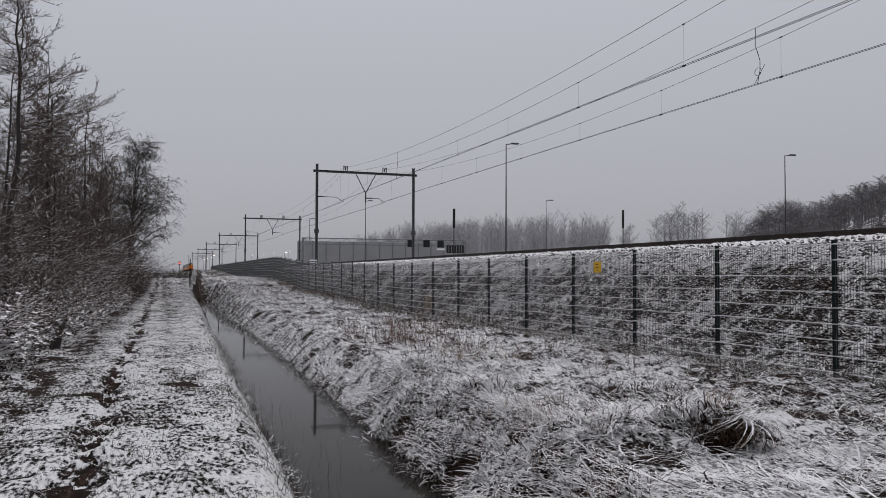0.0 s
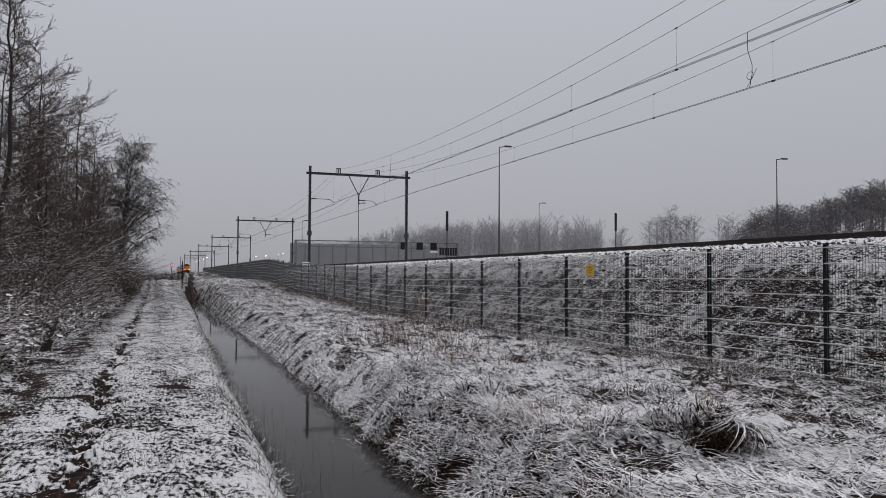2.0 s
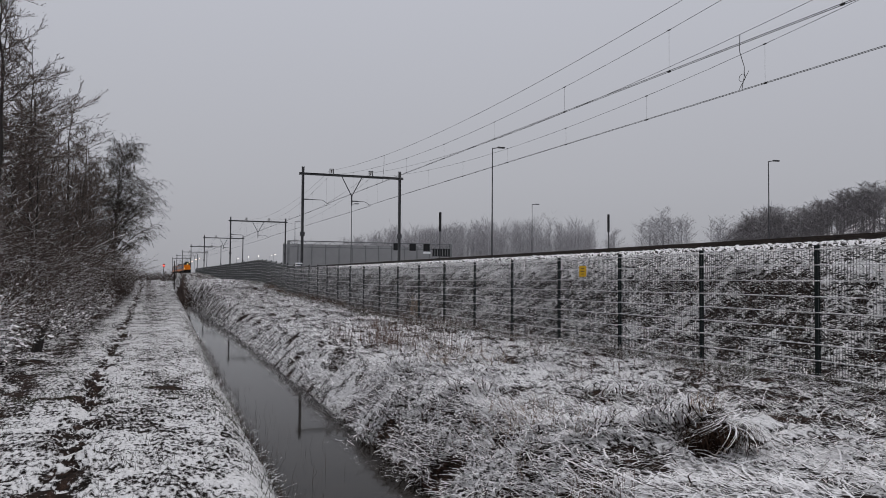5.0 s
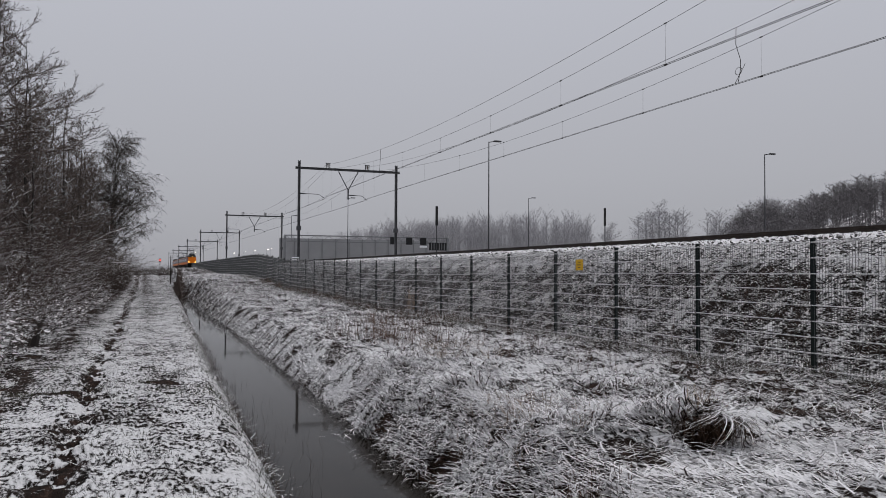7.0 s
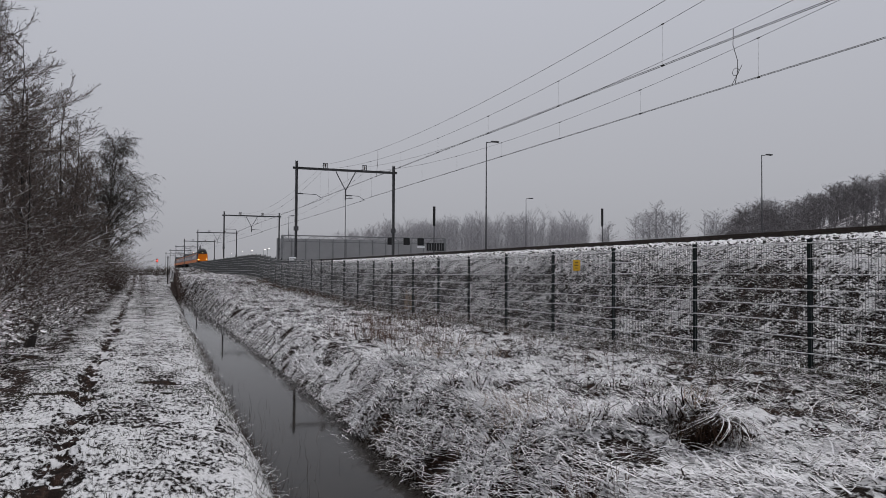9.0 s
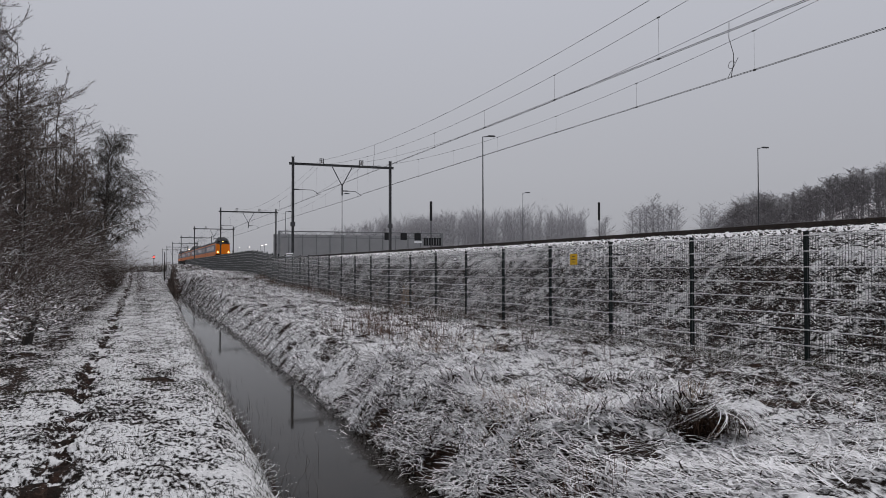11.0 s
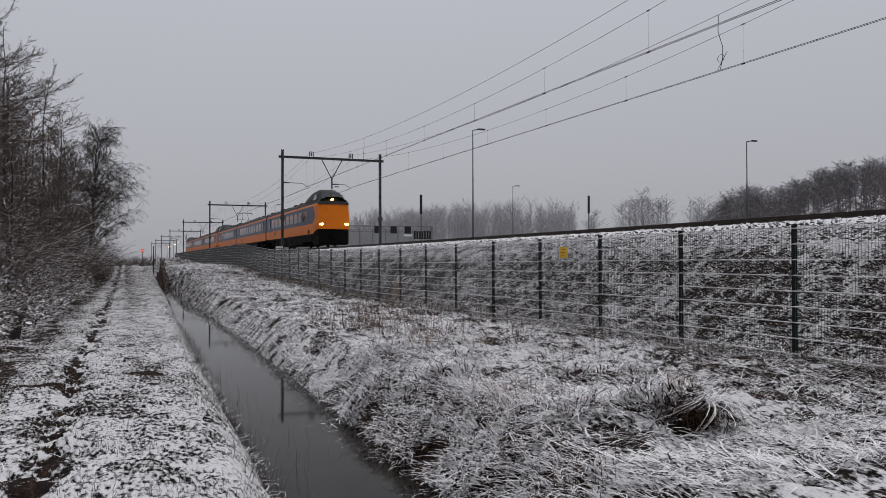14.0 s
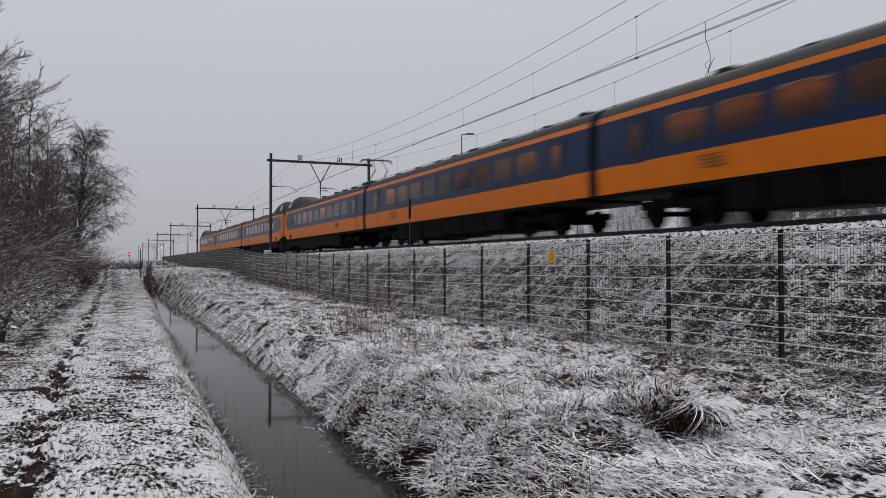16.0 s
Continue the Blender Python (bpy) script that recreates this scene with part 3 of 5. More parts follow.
def build_fence():
    fence = tagged(new("mesh_fence"), "dark green double-wire mesh fence with snow on its wires", "fence")
    bm = bmesh.new()
    box(bm, -0.03, 0.03, -0.03, 0.03, -0.4, 1.955, 0.006)
    box(bm, -0.034, 0.034, -0.034, 0.034, 1.955, 1.97)
    post_me = None
    wires_v, rails_v = [], []
    for k in range(1, 50):
        y = k * PITCH / 50
        wires_v.append((-0.034, y, 0.02, 0.0034, -0.034, y, 1.93, 0.0034))
    for k in range(9):
        z = 0.08 + k * 0.2285
        for dx in (-0.042, -0.026):
            rails_v.append((dx, 0.01, z, 0.008, dx, PITCH - 0.01, z, 0.008))
    rail_me = quick_mesh("panel_wires", *tubes(rails_v, 6))
    rail_me.materials.append(FENCE_WIRE)
    one_me = quick_mesh("double_wire", *tubes(rails_v[:2], 6))
    one_me.materials.append(FENCE_WIRE)
    wire_me = quick_mesh("panel", *tubes(wires_v, 4))
    wire_me.materials.append(MESH_WIRE)
    for k, y in enumerate(FENCE_YS):
        z = float(fence_z(y + PITCH / 2))
        if post_me is None:
            p = part("post", bm, FENCE_POST, fence)
            post_me = p.data
        else:
            p = mesh_object("post", post_me, None, fence)
        p.location = (FENCE_X, y, max(z, float(fence_z(y - PITCH / 2))))
        q = tagged(mesh_object("panel", wire_me, None, fence, "thin upright galvanised wires"), kind="stuff")
        q.location = (FENCE_X, y, z)
        if k < 30:
            for j in range(9):
                mesh_object("double_wire", one_me, None, q).location = (0, 0, j * 0.2285)
        else:
            tagged(mesh_object("double_wires", rail_me, None, q), kind="stuff")
    bm = bmesh.new()
    box(bm, -0.004, 0.004, -0.15, 0.15, -0.12, 0.12, 0.003)
    sign = tagged(part("fence_sign", bm, YELLOW_SIGN), "small yellow warning sign wired to the mesh fence", "sign")
    sign.location = (FENCE_X - 0.06, 15.0, 1.76)
    bm = bmesh.new()
    for z, w in ((0.06, 0.06), (0.0, 0.08), (-0.06, 0.05)):
        box(bm, -0.008, -0.0045, -w, w, z - 0.008, z + 0.008)
    part("sign_print", bm, SIGN_BLACK, sign, "dark illegible print lines")


build_fence()


# ---- beacon posts beside the tracks ----
def build_beacon(x, y, z0, z1, group="trackside beacons"):
    root = tagged(new("trackside_beacon"), "slim black trackside beacon board on a thin post", "railway sign", group)
    root.location = (x, y, z0)
    bm = bmesh.new()
    rod(bm, (0, 0, -0.3), (0, 0, z1 - z0 - 0.85), 0.026, 0.026, 8)
    part("post", bm, PORTAL_STEEL, root)
    bm = bmesh.new()
    box(bm, -0.06, 0.06, -0.03, 0.03, z1 - z0 - 0.95, z1 - z0, 0.01)
    part("board", bm, SIGN_BLACK, root, "narrow black board")


build_beacon(13.4, 35.7, 2.25, 4.80)
build_beacon(22.8, 35.4, 2.25, 5.00)


# ---- trees and thicket along the path ----
def tree_segments(r, height, trunk_r, lean, crown0, branch_len, rise, droop, n_branch, twigs, thin=0.003, taper=0.85):
    """Trunk and branch rods of a bare tree at the origin."""
    trunk, crown, fine = [], [], []
    pts = []
    n = 14
    x = y = 0.0
    for k in range(n + 1):
        u = k / n
        x += lean[0] * height / n + r.gauss(0, 0.075) * height / n
        y += lean[1] * height / n + r.gauss(0, 0.075) * height / n
        pts.append((Vector((x, y, u * height)), trunk_r * (1 - u) ** 1.1 + 0.008))
    for (a, ra), (b, rb) in zip(pts, pts[1:]):
        trunk.append((*a, ra, *b, rb))

    def limb(p, d, length, rad, level):
        m = (6, 4, 3)[level]
        d = d.normalized()
        for k in range(m):
            q = p + d * (length / m)
            rq = max(rad * (1 - 0.75 * (k + 1) / m), thin)
            (crown if level == 0 else fine).append((*p, max(rad * (1 - 0.75 * k / m), thin), *q, rq))
            if level < 2:
                for _ in range(twigs[level]):
                    if r.random() < 0.8:
                        side = Vector((r.gauss(0, 1), r.gauss(0, 1), r.gauss(0.15, 0.5)))
                        side = (d * 0.9 + side * 0.6).normalized()
                        limb(q, side, length * r.uniform(0.22, 0.5) * (1 - 0.4 * k / m), rq * 0.6, level + 1)
            d = (d + Vector((r.gauss(0, 0.10), r.gauss(0, 0.10), r.gauss(0.05, 0.08) - droop * (0.5 + level) * (k + 1) / m - (0.30 if droop > 0.3 and level == 2 else 0.0)))).normalized()
            p = q

    for k in range(n_branch):
        u = crown0 + (0.985 - crown0) * ((k + r.random()) / n_branch)
        i = min(int(u * n), n - 1)
        p = pts[i][0].lerp(pts[i + 1][0], u * n - i)
        a = r.uniform(0, 2 * math.pi)
        up = rise + 0.5 * (u - 0.5)
        le = branch_len * (1.15 - taper * (u - crown0) / (1 - crown0)) * r.uniform(0.6, 1.15)
        limb(p, Vector((math.cos(a), math.sin(a), up)), le, max(0.016, pts[i][1] * 0.55), 0)
    return trunk, crown, fine


def build_tree(name, label, x, y, seed, bark=BARK, **kw):
    r = random.Random(seed)
    trunk, crown, fine = tree_segments(r, **kw)
    root = tagged(new(name), label, "tree", "bare trees beside the path")
    root.location = (x, y, float(ground_z(x, y)) - 0.05)
    mesh_object("trunk", quick_mesh("trunk", *stem(trunk, 8), True), bark, root)
    mesh_object("crown", quick_mesh("crown", *joined(tubes(crown, 3), ribbons(fine))), bark if bark is BARK_PALE else TWIG, root, "fine bare branches dusted with snow")


def alder(x, y, h, seed, spread=2.0, n=36):
    build_tree("bare_tree", "tall dark leafless alder beside the snowy path", x, y, seed, BARK,
               height=h, trunk_r=0.0070 * h + 0.01, lean=(random.Random(seed).uniform(-0.02, 0.06), 0.0), crown0=0.2, branch_len=spread, rise=0.30, droop=0.0,
               n_branch=n, twigs=(3, 3) if y < 30 else (3, 2), thin=0.005 if y < 32 else 0.0065, taper=0.6 if y < 30 else 0.72)


for k, (x, y, h, sp) in enumerate([(-4.25, 25.5, 11.6, 2.5), (-5.0, 29.5, 11.0, 2.6), (-4.3, 34.0, 11.6, 3.0), (-5.6, 37.0, 10.8, 2.8), (-4.1, 41.0, 11.2, 2.8),
                                   (-5.0, 45.5, 11.8, 3.0), (-3.8, 49.0, 11.0, 2.8), (-5.2, 53.0, 11.6, 3.0), (-3.9, 57.0, 11.4, 2.8), (-6.2, 33.0, 12.5, 3.0),
                                   (-6.6, 47.0, 12.4, 3.2), (-5.0, 61.0, 11.0, 2.8)]):
    alder(x, y, h if y < 30 else 0.9 * h, 100 + k, sp if y < 30 else 0.85 * sp, 34 if y < 40 else 26)
for k, (x, y, h) in enumerate([(-3.8, 31.5, 8.0), (-4.6, 36.0, 8.8), (-3.7, 44.0, 8.5), (-4.4, 51.5, 9.0), (-3.6, 54.0, 8.4), (-5.6, 41.5, 9.6), (-4.8, 27.5, 8.6), (-3.5, 60.0, 9.2)]):
    alder(x, y, h, 160 + k, 1.5, 20)
for k in range(12):
    r_s = random.Random(700 + k)
    build_tree("sapling", "thin leafless sapling in the thicket", -3.3 - r_s.uniform(0, 2.6), 30.0 + 2.8 * k, 700 + k, BARK,
               height=r_s.uniform(5.5, 8.5), trunk_r=0.05, lean=(r_s.uniform(-0.05, 0.08), 0.0), crown0=0.08, branch_len=2.0, rise=0.9, droop=0.0,
               n_branch=30, twigs=(3, 2), thin=0.0075, taper=0.6)


def build_birch(x, y, h):
    """A birch: arching limbs from which long thin twigs hang."""
    r = random.Random(21)
    root = tagged(new("birch_tree"), "weeping leafless birch leaning over the path", "tree", "bare trees beside the path")
    root.location = (x, y, float(ground_z(x, y)) - 0.05)
    pts = [Vector((0.5 * (k / 14) ** 1.5 + r.gauss(0, 0.04), r.gauss(0, 0.04), h * k / 14)) for k in range(15)]
    trunk = [(*a, 0.17 * (1 - k / 15) + 0.012, *b, 0.17 * (1 - (k + 1) / 15) + 0.012) for k, (a, b) in enumerate(zip(pts, pts[1:]))]
    limbs, fine = [], []
    for k in range(66):
        u = 0.20 + 0.78 * (k + r.random()) / 66
        i = min(int(u * 14), 13)
        p = pts[i].lerp(pts[i + 1], u * 14 - i)
        a = r.uniform(0, 2 * math.pi)
        out = (0.8 + 0.2 * math.cos(a)) * (1.0 - 0.66 * max(0.0, (u - 0.42) / 0.58) ** 1.2) * (0.75 + 0.25 * min(1.0, u / 0.4))
        le = 4.9 * out * r.uniform(0.35, 1.1)
        d = Vector((math.cos(a), math.sin(a), r.uniform(1.0, 1.7) + 0.8 * u)).normalized()
        rad = 0.055 * (1.1 - u)
        for m in range(7):
            q = p + d * (le / 7)
            limbs.append((*p, rad * (1 - 0.8 * m / 7) + 0.007, *q, rad * (1 - 0.8 * (m + 1) / 7) + 0.007))
            for _ in range(3 if u < 0.6 else (1 if m % 2 else 2)):
                e = (d + Vector((r.gauss(0, 0.6), r.gauss(0, 0.6), r.gauss(0.1, 0.4)))).normalized()
                w = q + e * r.uniform(0.35, 1.1)
                fine.append((*q, 0.010, *w, 0.009))
                for _ in range(4):
                    c, g = q.lerp(w, r.uniform(0.3, 1.0)), e.copy()
                    n = r.uniform(0.3, 1.1) * (0.6 + 0.6 * out) / 4
                    for _ in range(4):
                        g = (g + Vector((r.gauss(0, 0.3), r.gauss(0, 0.3), -0.34))).normalized()
                        f = c + g * n
                        fine.append((*c, 0.0095, *f, 0.0085))
                        if r.random() < 0.5:
                            t = f + Vector((r.gauss(0, 0.12), r.gauss(0, 0.12), -r.uniform(0.05, 0.3)))
                            fine.append((*f, 0.007, *t, 0.006))
                        c = f
            d = (d + Vector((r.gauss(0, 0.08), r.gauss(0, 0.08), -0.13))).normalized()
            p = q
    mesh_object("trunk", quick_mesh("trunk", *stem(trunk, 8), True), BARK_PALE, root)
    mesh_object("crown", quick_mesh("crown", *joined(tubes(limbs, 4), ribbons(fine))), BARK_PALE, root, "fine hanging twigs")


build_birch(-2.5, 66.0, 11.3)


def arch_rods(r, base, stems, reach, height, rad, n=7, side=5, spread=None):
    """Arching shrub stems with side twigs, as rods."""
    out, fine = [], []
    for _ in range(stems):
        a = r.uniform(0, 2 * math.pi)
        s = r.uniform(0.3, 1.0)
        p = Vector((base[0] + r.gauss(0, reach * 0.35), base[1] + r.gauss(0, reach * 0.45), base[2] - 0.05))
        d = Vector((math.cos(a) * 0.35, math.sin(a) * 0.35, 1.0)).normalized()
        le = height * r.uniform(0.7, 1.45)
        bend = r.uniform(0.04, 0.22)
        for k in range(n):
            q = p + d * (le / n)
            ra = rad * (1 - 0.85 * k / n)
            out.append((*p, ra, *q, rad * (1 - 0.85 * (k + 1) / n)))
            if k > 1:
                for _ in range(side):
                    if r.random() < 0.75:
                        e = (d + Vector((r.gauss(0, 0.8), r.gauss(0, 0.8), r.gauss(0, 0.45)))).normalized()
                        m = q + e * r.uniform(0.12, 0.38) * height * 0.35
                        w = m + (e + Vector((r.gauss(0, 0.3), r.gauss(0, 0.3), -0.15))).normalized() * r.uniform(0.08, 0.2)
                        fine.append((*q, max(ra * 0.5, 0.004), *m, 0.0045))
                        fine.append((*m, 0.0045, *w, 0.003))
            d = (d + Vector((math.cos(a) * bend * s + r.gauss(0, 0.05), math.sin(a) * bend * s + r.gauss(0, 0.05), -bend * 0.9))).normalized()
            p = q
    return out, fine


def tangle(rods):
    return joined(tubes(rods[0], 3), ribbons(rods[1]))


def leaf_cloud(r, centre, spread, count, size):
    """Small folded bramble leaves scattered through a shrub: points and faces."""
    c = np.array(centre) + rng.normal(size=(count, 3)) * np.array(spread)
    a = rng.random(count) * 6.283
    tilt = rng.normal(size=count) * 0.5
    s = size * (0.6 + 0.8 * rng.random(count))
    u = np.stack([np.cos(a), np.sin(a), tilt * 0.6], 1) * s[:, None]
    w = np.stack([-np.sin(a), np.cos(a), rng.normal(size=count) * 0.4], 1) * (s * 0.5)[:, None]
    v = np.stack([c - u, c + w - np.array([0, 0, 0.15]) * s[:, None], c + u, c - w], 1).reshape(-1, 3)
    return v, np.arange(count * 4).reshape(-1, 4)


def build_shrub(name, label, x, y, seed, stems, reach, height, rad, leaves=0, mat=THICKET, leaf_size=0.045):
    r = random.Random(seed)
    z = float(ground_z(x, y))
    root = tagged(new(name), label, "shrub", "shrubs of the thicket")
    root.location = (x, y, z)
    mesh_object("branch_tangle", quick_mesh("branch_tangle", *tangle(arch_rods(r, (0, 0, 0), stems, reach, height, rad, 7, 6))), mat, root)
    if leaves:
        mesh_object("leaves", quick_mesh("leaves", *leaf_cloud(r, (0.1, 0, height * 0.42), (reach * 0.55, reach * 0.7, height * 0.22), leaves, leaf_size)), BRAMBLE, root, "small withered leaves loaded with snow")


shr = random.Random(5)
for k in range(26):
    y = 20.0 + 46 * (k / 25) ** 1.1
    x = -3.3 - shr.uniform(0, 2.0) - 0.3 * (k % 3)
    build_shrub("thicket_shrub", "tangled brown leafless shrub with snow on its twigs", x, y, 300 + k, 46, 1.25, shr.uniform(2.4, 3.4), 0.012, 160)
for k in range(16):
    y = 14.2 + 48 * (k / 15) ** 1.2
    build_shrub("bramble", "low bramble with withered leaves under snow", -2.75 - shr.uniform(0, 0.5) - 0.012 * (y - 14), y, 400 + k, 34, 0.8, shr.uniform(0.9, 1.3), 0.006, 600, BRAMBLE, 0.036)
for k in range(12):
    build_shrub("verge_shrub", "thin reddish twigs at the edge of the thicket", -2.5 - shr.uniform(0, 0.35), 18 + 3.6 * k, 450 + k, 26, 0.7, shr.uniform(0.9, 1.5), 0.005, 120, TWIG, 0.03)
for k in range(8):
    build_shrub("thicket_shrub", "tangled brown leafless shrub with snow on its twigs", -3.0 + 0.25 * (k % 3), 62 + 1.5 * k, 480 + k, 46, 1.2, 2.3, 0.014, 120)
for k, (x, y, h) in enumerate([(-2.5, 60, 2.8), (-2.9, 63, 3.6), (-2.3, 66, 3.2), (-3.4, 58, 3.4), (-1.9, 69, 2.6)]):
    build_shrub("dense_shrub", "dense dark leafless shrub under the birch", x, y, 520 + k, 60, 1.3, h, 0.016, 60)
for k in range(11):
    build_shrub("bramble", "low bramble with withered leaves under snow", -2.25 - shr.uniform(0, 0.45), 21.5 + 2.9 * k, 430 + k, 30, 0.6, shr.uniform(0.7, 1.1), 0.006, 420, BRAMBLE, 0.05)
build_shrub("snowy_bramble", "bramble bush weighed down with snow beside the path", -2.75, 14.6, 560, 60, 0.6, 1.0, 0.006, 1500, BRAMBLE, 0.06)
bm = bmesh.new()
rod(bm, (0, 0, -0.3), (0, 0, 3.2), 0.06, 0.05, 8)
marker = tagged(part("marker_pole", bm, BARK), "thin dark pole at the end of the ditch", "pole")
marker.location = (2.85, 90.0, 0.0)
# rotten stump in the verge
bm = bmesh.new()
rod(bm, (0, 0, -0.1), (0.10, 0.0, 0.55), 0.10, 0.07, 9)
rod(bm, (0.05, 0, 0.3), (0.22, 0.02, 0.62), 0.05, 0.03, 7)
for v in bm.verts:
    v.co += Vector((shr.gauss(0, 0.012), shr.gauss(0, 0.012), shr.gauss(0, 0.03)))
stump = tagged(part("tree_stump", bm, BARK), "broken dark tree stump in the verge", "stump")
stump.location = (-2.12, 18.2, float(ground_z(-2.12, 18.2)))
# hedge closing the view at the end of the path
r = random.Random(9)
rods = ([], [])
for k in range(38):
    more = arch_rods(r, (-14 + 0.52 * k, r.uniform(-0.6, 0.6), 0), 20, 0.9, 1.35, 0.032, 5, 4)
    rods[0].extend(more[0])
    rods[1].extend(more[1])
hedge = tagged(mesh_object("hedge", quick_mesh("hedge", *tangle(rods)), TWIG), "low brown leafless hedge across the end of the path", "hedge")
hedge.location = (0, 122, 0.8)


# ---- grass ----
def blades(p, heading, length, lean0, lean1, width, n=3):
    """Bent grass blades as ribbons: points and faces."""
    k = len(p)
    pts, sides = [p], []
    cur = p.copy()
    drift = rng.normal(size=k) * 0.45
    for i in range(n):
        th = lean0 + (lean1 - lean0) * ((i + 0.5) / n)
        hx, hy = np.cos(heading + drift * i), np.sin(heading + drift * i)
        sides.append(np.stack([-hy, hx, np.zeros(k)], 1))
        cur = cur + np.stack([hx * np.sin(th), hy * np.sin(th), np.cos(th)], 1) * (length / n)[:, None]
        pts.append(cur)
    sides.append(sides[-1])
    rows = []
    for i, (q, sd) in enumerate(zip(pts, sides)):
        w = width * (1 - 0.8 * (i / n) ** 1.5)
        rows += [q - sd * w[:, None] / 2, q + sd * w[:, None] / 2]
    v = np.stack(rows, 1).reshape(-1, 3)
    f = np.array([[2 * i, 2 * i + 1, 2 * i + 3, 2 * i + 2] for i in range(n)])
    q = (np.arange(k) * 2 * (n + 1))[:, None, None] + f[None]
    return v, q.reshape(-1, 4)


def tussocks(count, per, xr, yr, spread, length, lean0, lean1, width, keep=None, power=1.0, bias=(0, 0)):
    """Clumps of blades that fan out from scattered centres and follow the ground."""
    cx = xr[0] + (xr[1] - xr[0]) * rng.random(count)
    cy = yr[0] + (yr[1] - yr[0]) * rng.random(count) ** power
    if keep is not None:
        ok = keep(cx, cy)
        cx, cy = cx[ok], cy[ok]
    m = len(cx)
    main = np.repeat(rng.random(m) * 6.283, per)
    ox, oy = rng.normal(size=m * per) * spread, rng.normal(size=m * per) * spread
    x, y = np.repeat(cx, per) + ox, np.repeat(cy, per) + oy
    h = np.arctan2(oy / spread + 0.9 * np.sin(main) + bias[1], ox / spread + 0.9 * np.cos(main) + bias[0]) + rng.normal(size=m * per) * 0.5
    p = np.stack([x, y, ground_z(x, y) - 0.01], 1)
    k = len(x)
    u = lambda a: a[0] + (a[1] - a[0]) * rng.random(k)
    grow = (0.75 + 0.5 * np.repeat(rng.random(m), per))
    far = 1 + np.clip(y - 12, 0, 60) / 22
    return blades(p, h, u(length) * grow, u(lean0), u(lean1), u(width) * far)


def grass(name, label, material, *sets):
    vs, qs, n = [], [], 0
    for v, q in sets:
        vs.append(v)
        qs.append(q + n)
        n += len(v)
    tagged(mesh_object(name, quick_mesh(name, np.concatenate(vs), np.concatenate(qs)), material), label, "grass", kind="stuff")


def matted(count, xr, yr, length, lean0, lean1, width, keep, base, spread=0.6, power=1.0, bits=4):
    """Flattened snow-laden blades that lie one over another along the lay of the sward."""
    x = xr[0] + (xr[1] - xr[0]) * rng.random(count)
    y = yr[0] + (yr[1] - yr[0]) * rng.random(count) ** power
    ok = keep(x, y)
    x, y = x[ok], y[ok]
    k = len(x)
    heading = base + 2.2 * fbm(x * 0.9 + 5, y * 0.9, 2) + rng.normal(size=k) * spread
    u = lambda a: a[0] + (a[1] - a[0]) * rng.random(k)
    far = 1 + np.clip(y - 14, 0, 60) / 30
    return blades(np.stack([x, y, ground_z(x, y) - 0.01], 1), heading, u(length), u(lean0), u(lean1), u(width) * far, bits)


past_ditch = lambda x, y: x - ditch_x(y) > ditch_half(y) + 0.22
on_bank = lambda x, y: (x - ditch_x(y) > ditch_half(y) + 0.42) & clear_of_hollows(x, y)
patchy_bank = lambda x, y: on_bank(x, y) & (fbm(x * 1.3 + 4, y * 1.1, 3) + 0.25 * step(5.5, 3.2, x) > rng.random(len(x)) * 0.5 - 0.2)
on_path = lambda x, y: (x - ditch_x(y) < -ditch_half(y) - 0.5) & ((np.abs(x + 0.62) > 0.22) | (rng.random(len(x)) < 0.25))
grass("bank_grass", "flattened dead grass on the ditch bank covered with snow", STRAW,
      matted(21000, (2.4, 8.6), (4.0, 14), (0.10, 0.30), (0.9, 1.4), (1.5, 1.95), (0.012, 0.025), patchy_bank, -2.9, 1.0, 1.25, 3),
      matted(12000, (2.4, 5.2), (3.9, 13), (0.14, 0.38), (0.8, 1.35), (1.5, 2.0), (0.012, 0.025), patchy_bank, -2.7, 0.6, 1.2),
      matted(7000, (2.4, 8.6), (4.0, 16), (0.08, 0.22), (0.4, 1.3), (1.4, 2.1), (0.005, 0.009), on_bank, -2.0, 1.6, 1.2, 3),
      matted(14000, (2.6, 8.8), (14, 36), (0.14, 0.36), (0.8, 1.35), (1.5, 2.0), (0.016, 0.030), patchy_bank, -2.9, 1.0, 1.2, 3),
      tussocks(1300, 9, (2.8, 8.9), (34, 90), 0.2, (0.2, 0.45), (0.6, 1.2), (1.4, 2.0), (0.008, 0.014), past_ditch))
hump_set = [matted(110, (hx - 1.1 * hr, hx + 1.1 * hr), (hy - 0.5 * hr, hy + 1.2 * hr), (0.22, 0.5), (0.1, 0.9), (1.7, 2.4), (0.009, 0.020), past_ditch, -1.9, 0.7, 1.0, 5) for hx, hy, hr, _ in HUMPS]
grass("hump_grass", "long snowy straw bent over the humps of the bank", STRAW, *hump_set)
grass("bare_straw", "loose bleached straw stalks lying on the bank", STRAW_BARE,
      matted(1500, (2.5, 8.4), (4.2, 15), (0.25, 0.7), (0.8, 1.3), (1.5, 1.9), (0.004, 0.009), on_bank, -0.6, 0.9, 1.2, 5),
      matted(420, (3.2, 4.4), (6.2, 8.4), (0.3, 0.7), (0.4, 1.1), (1.5, 2.1), (0.005, 0.010), on_bank, -2.4, 0.7, 1.0, 5))
tufted = lambda x, y: on_path(x, y) & (fbm(x * 1.1 + 2, y * 0.9, 3) > 0.02)
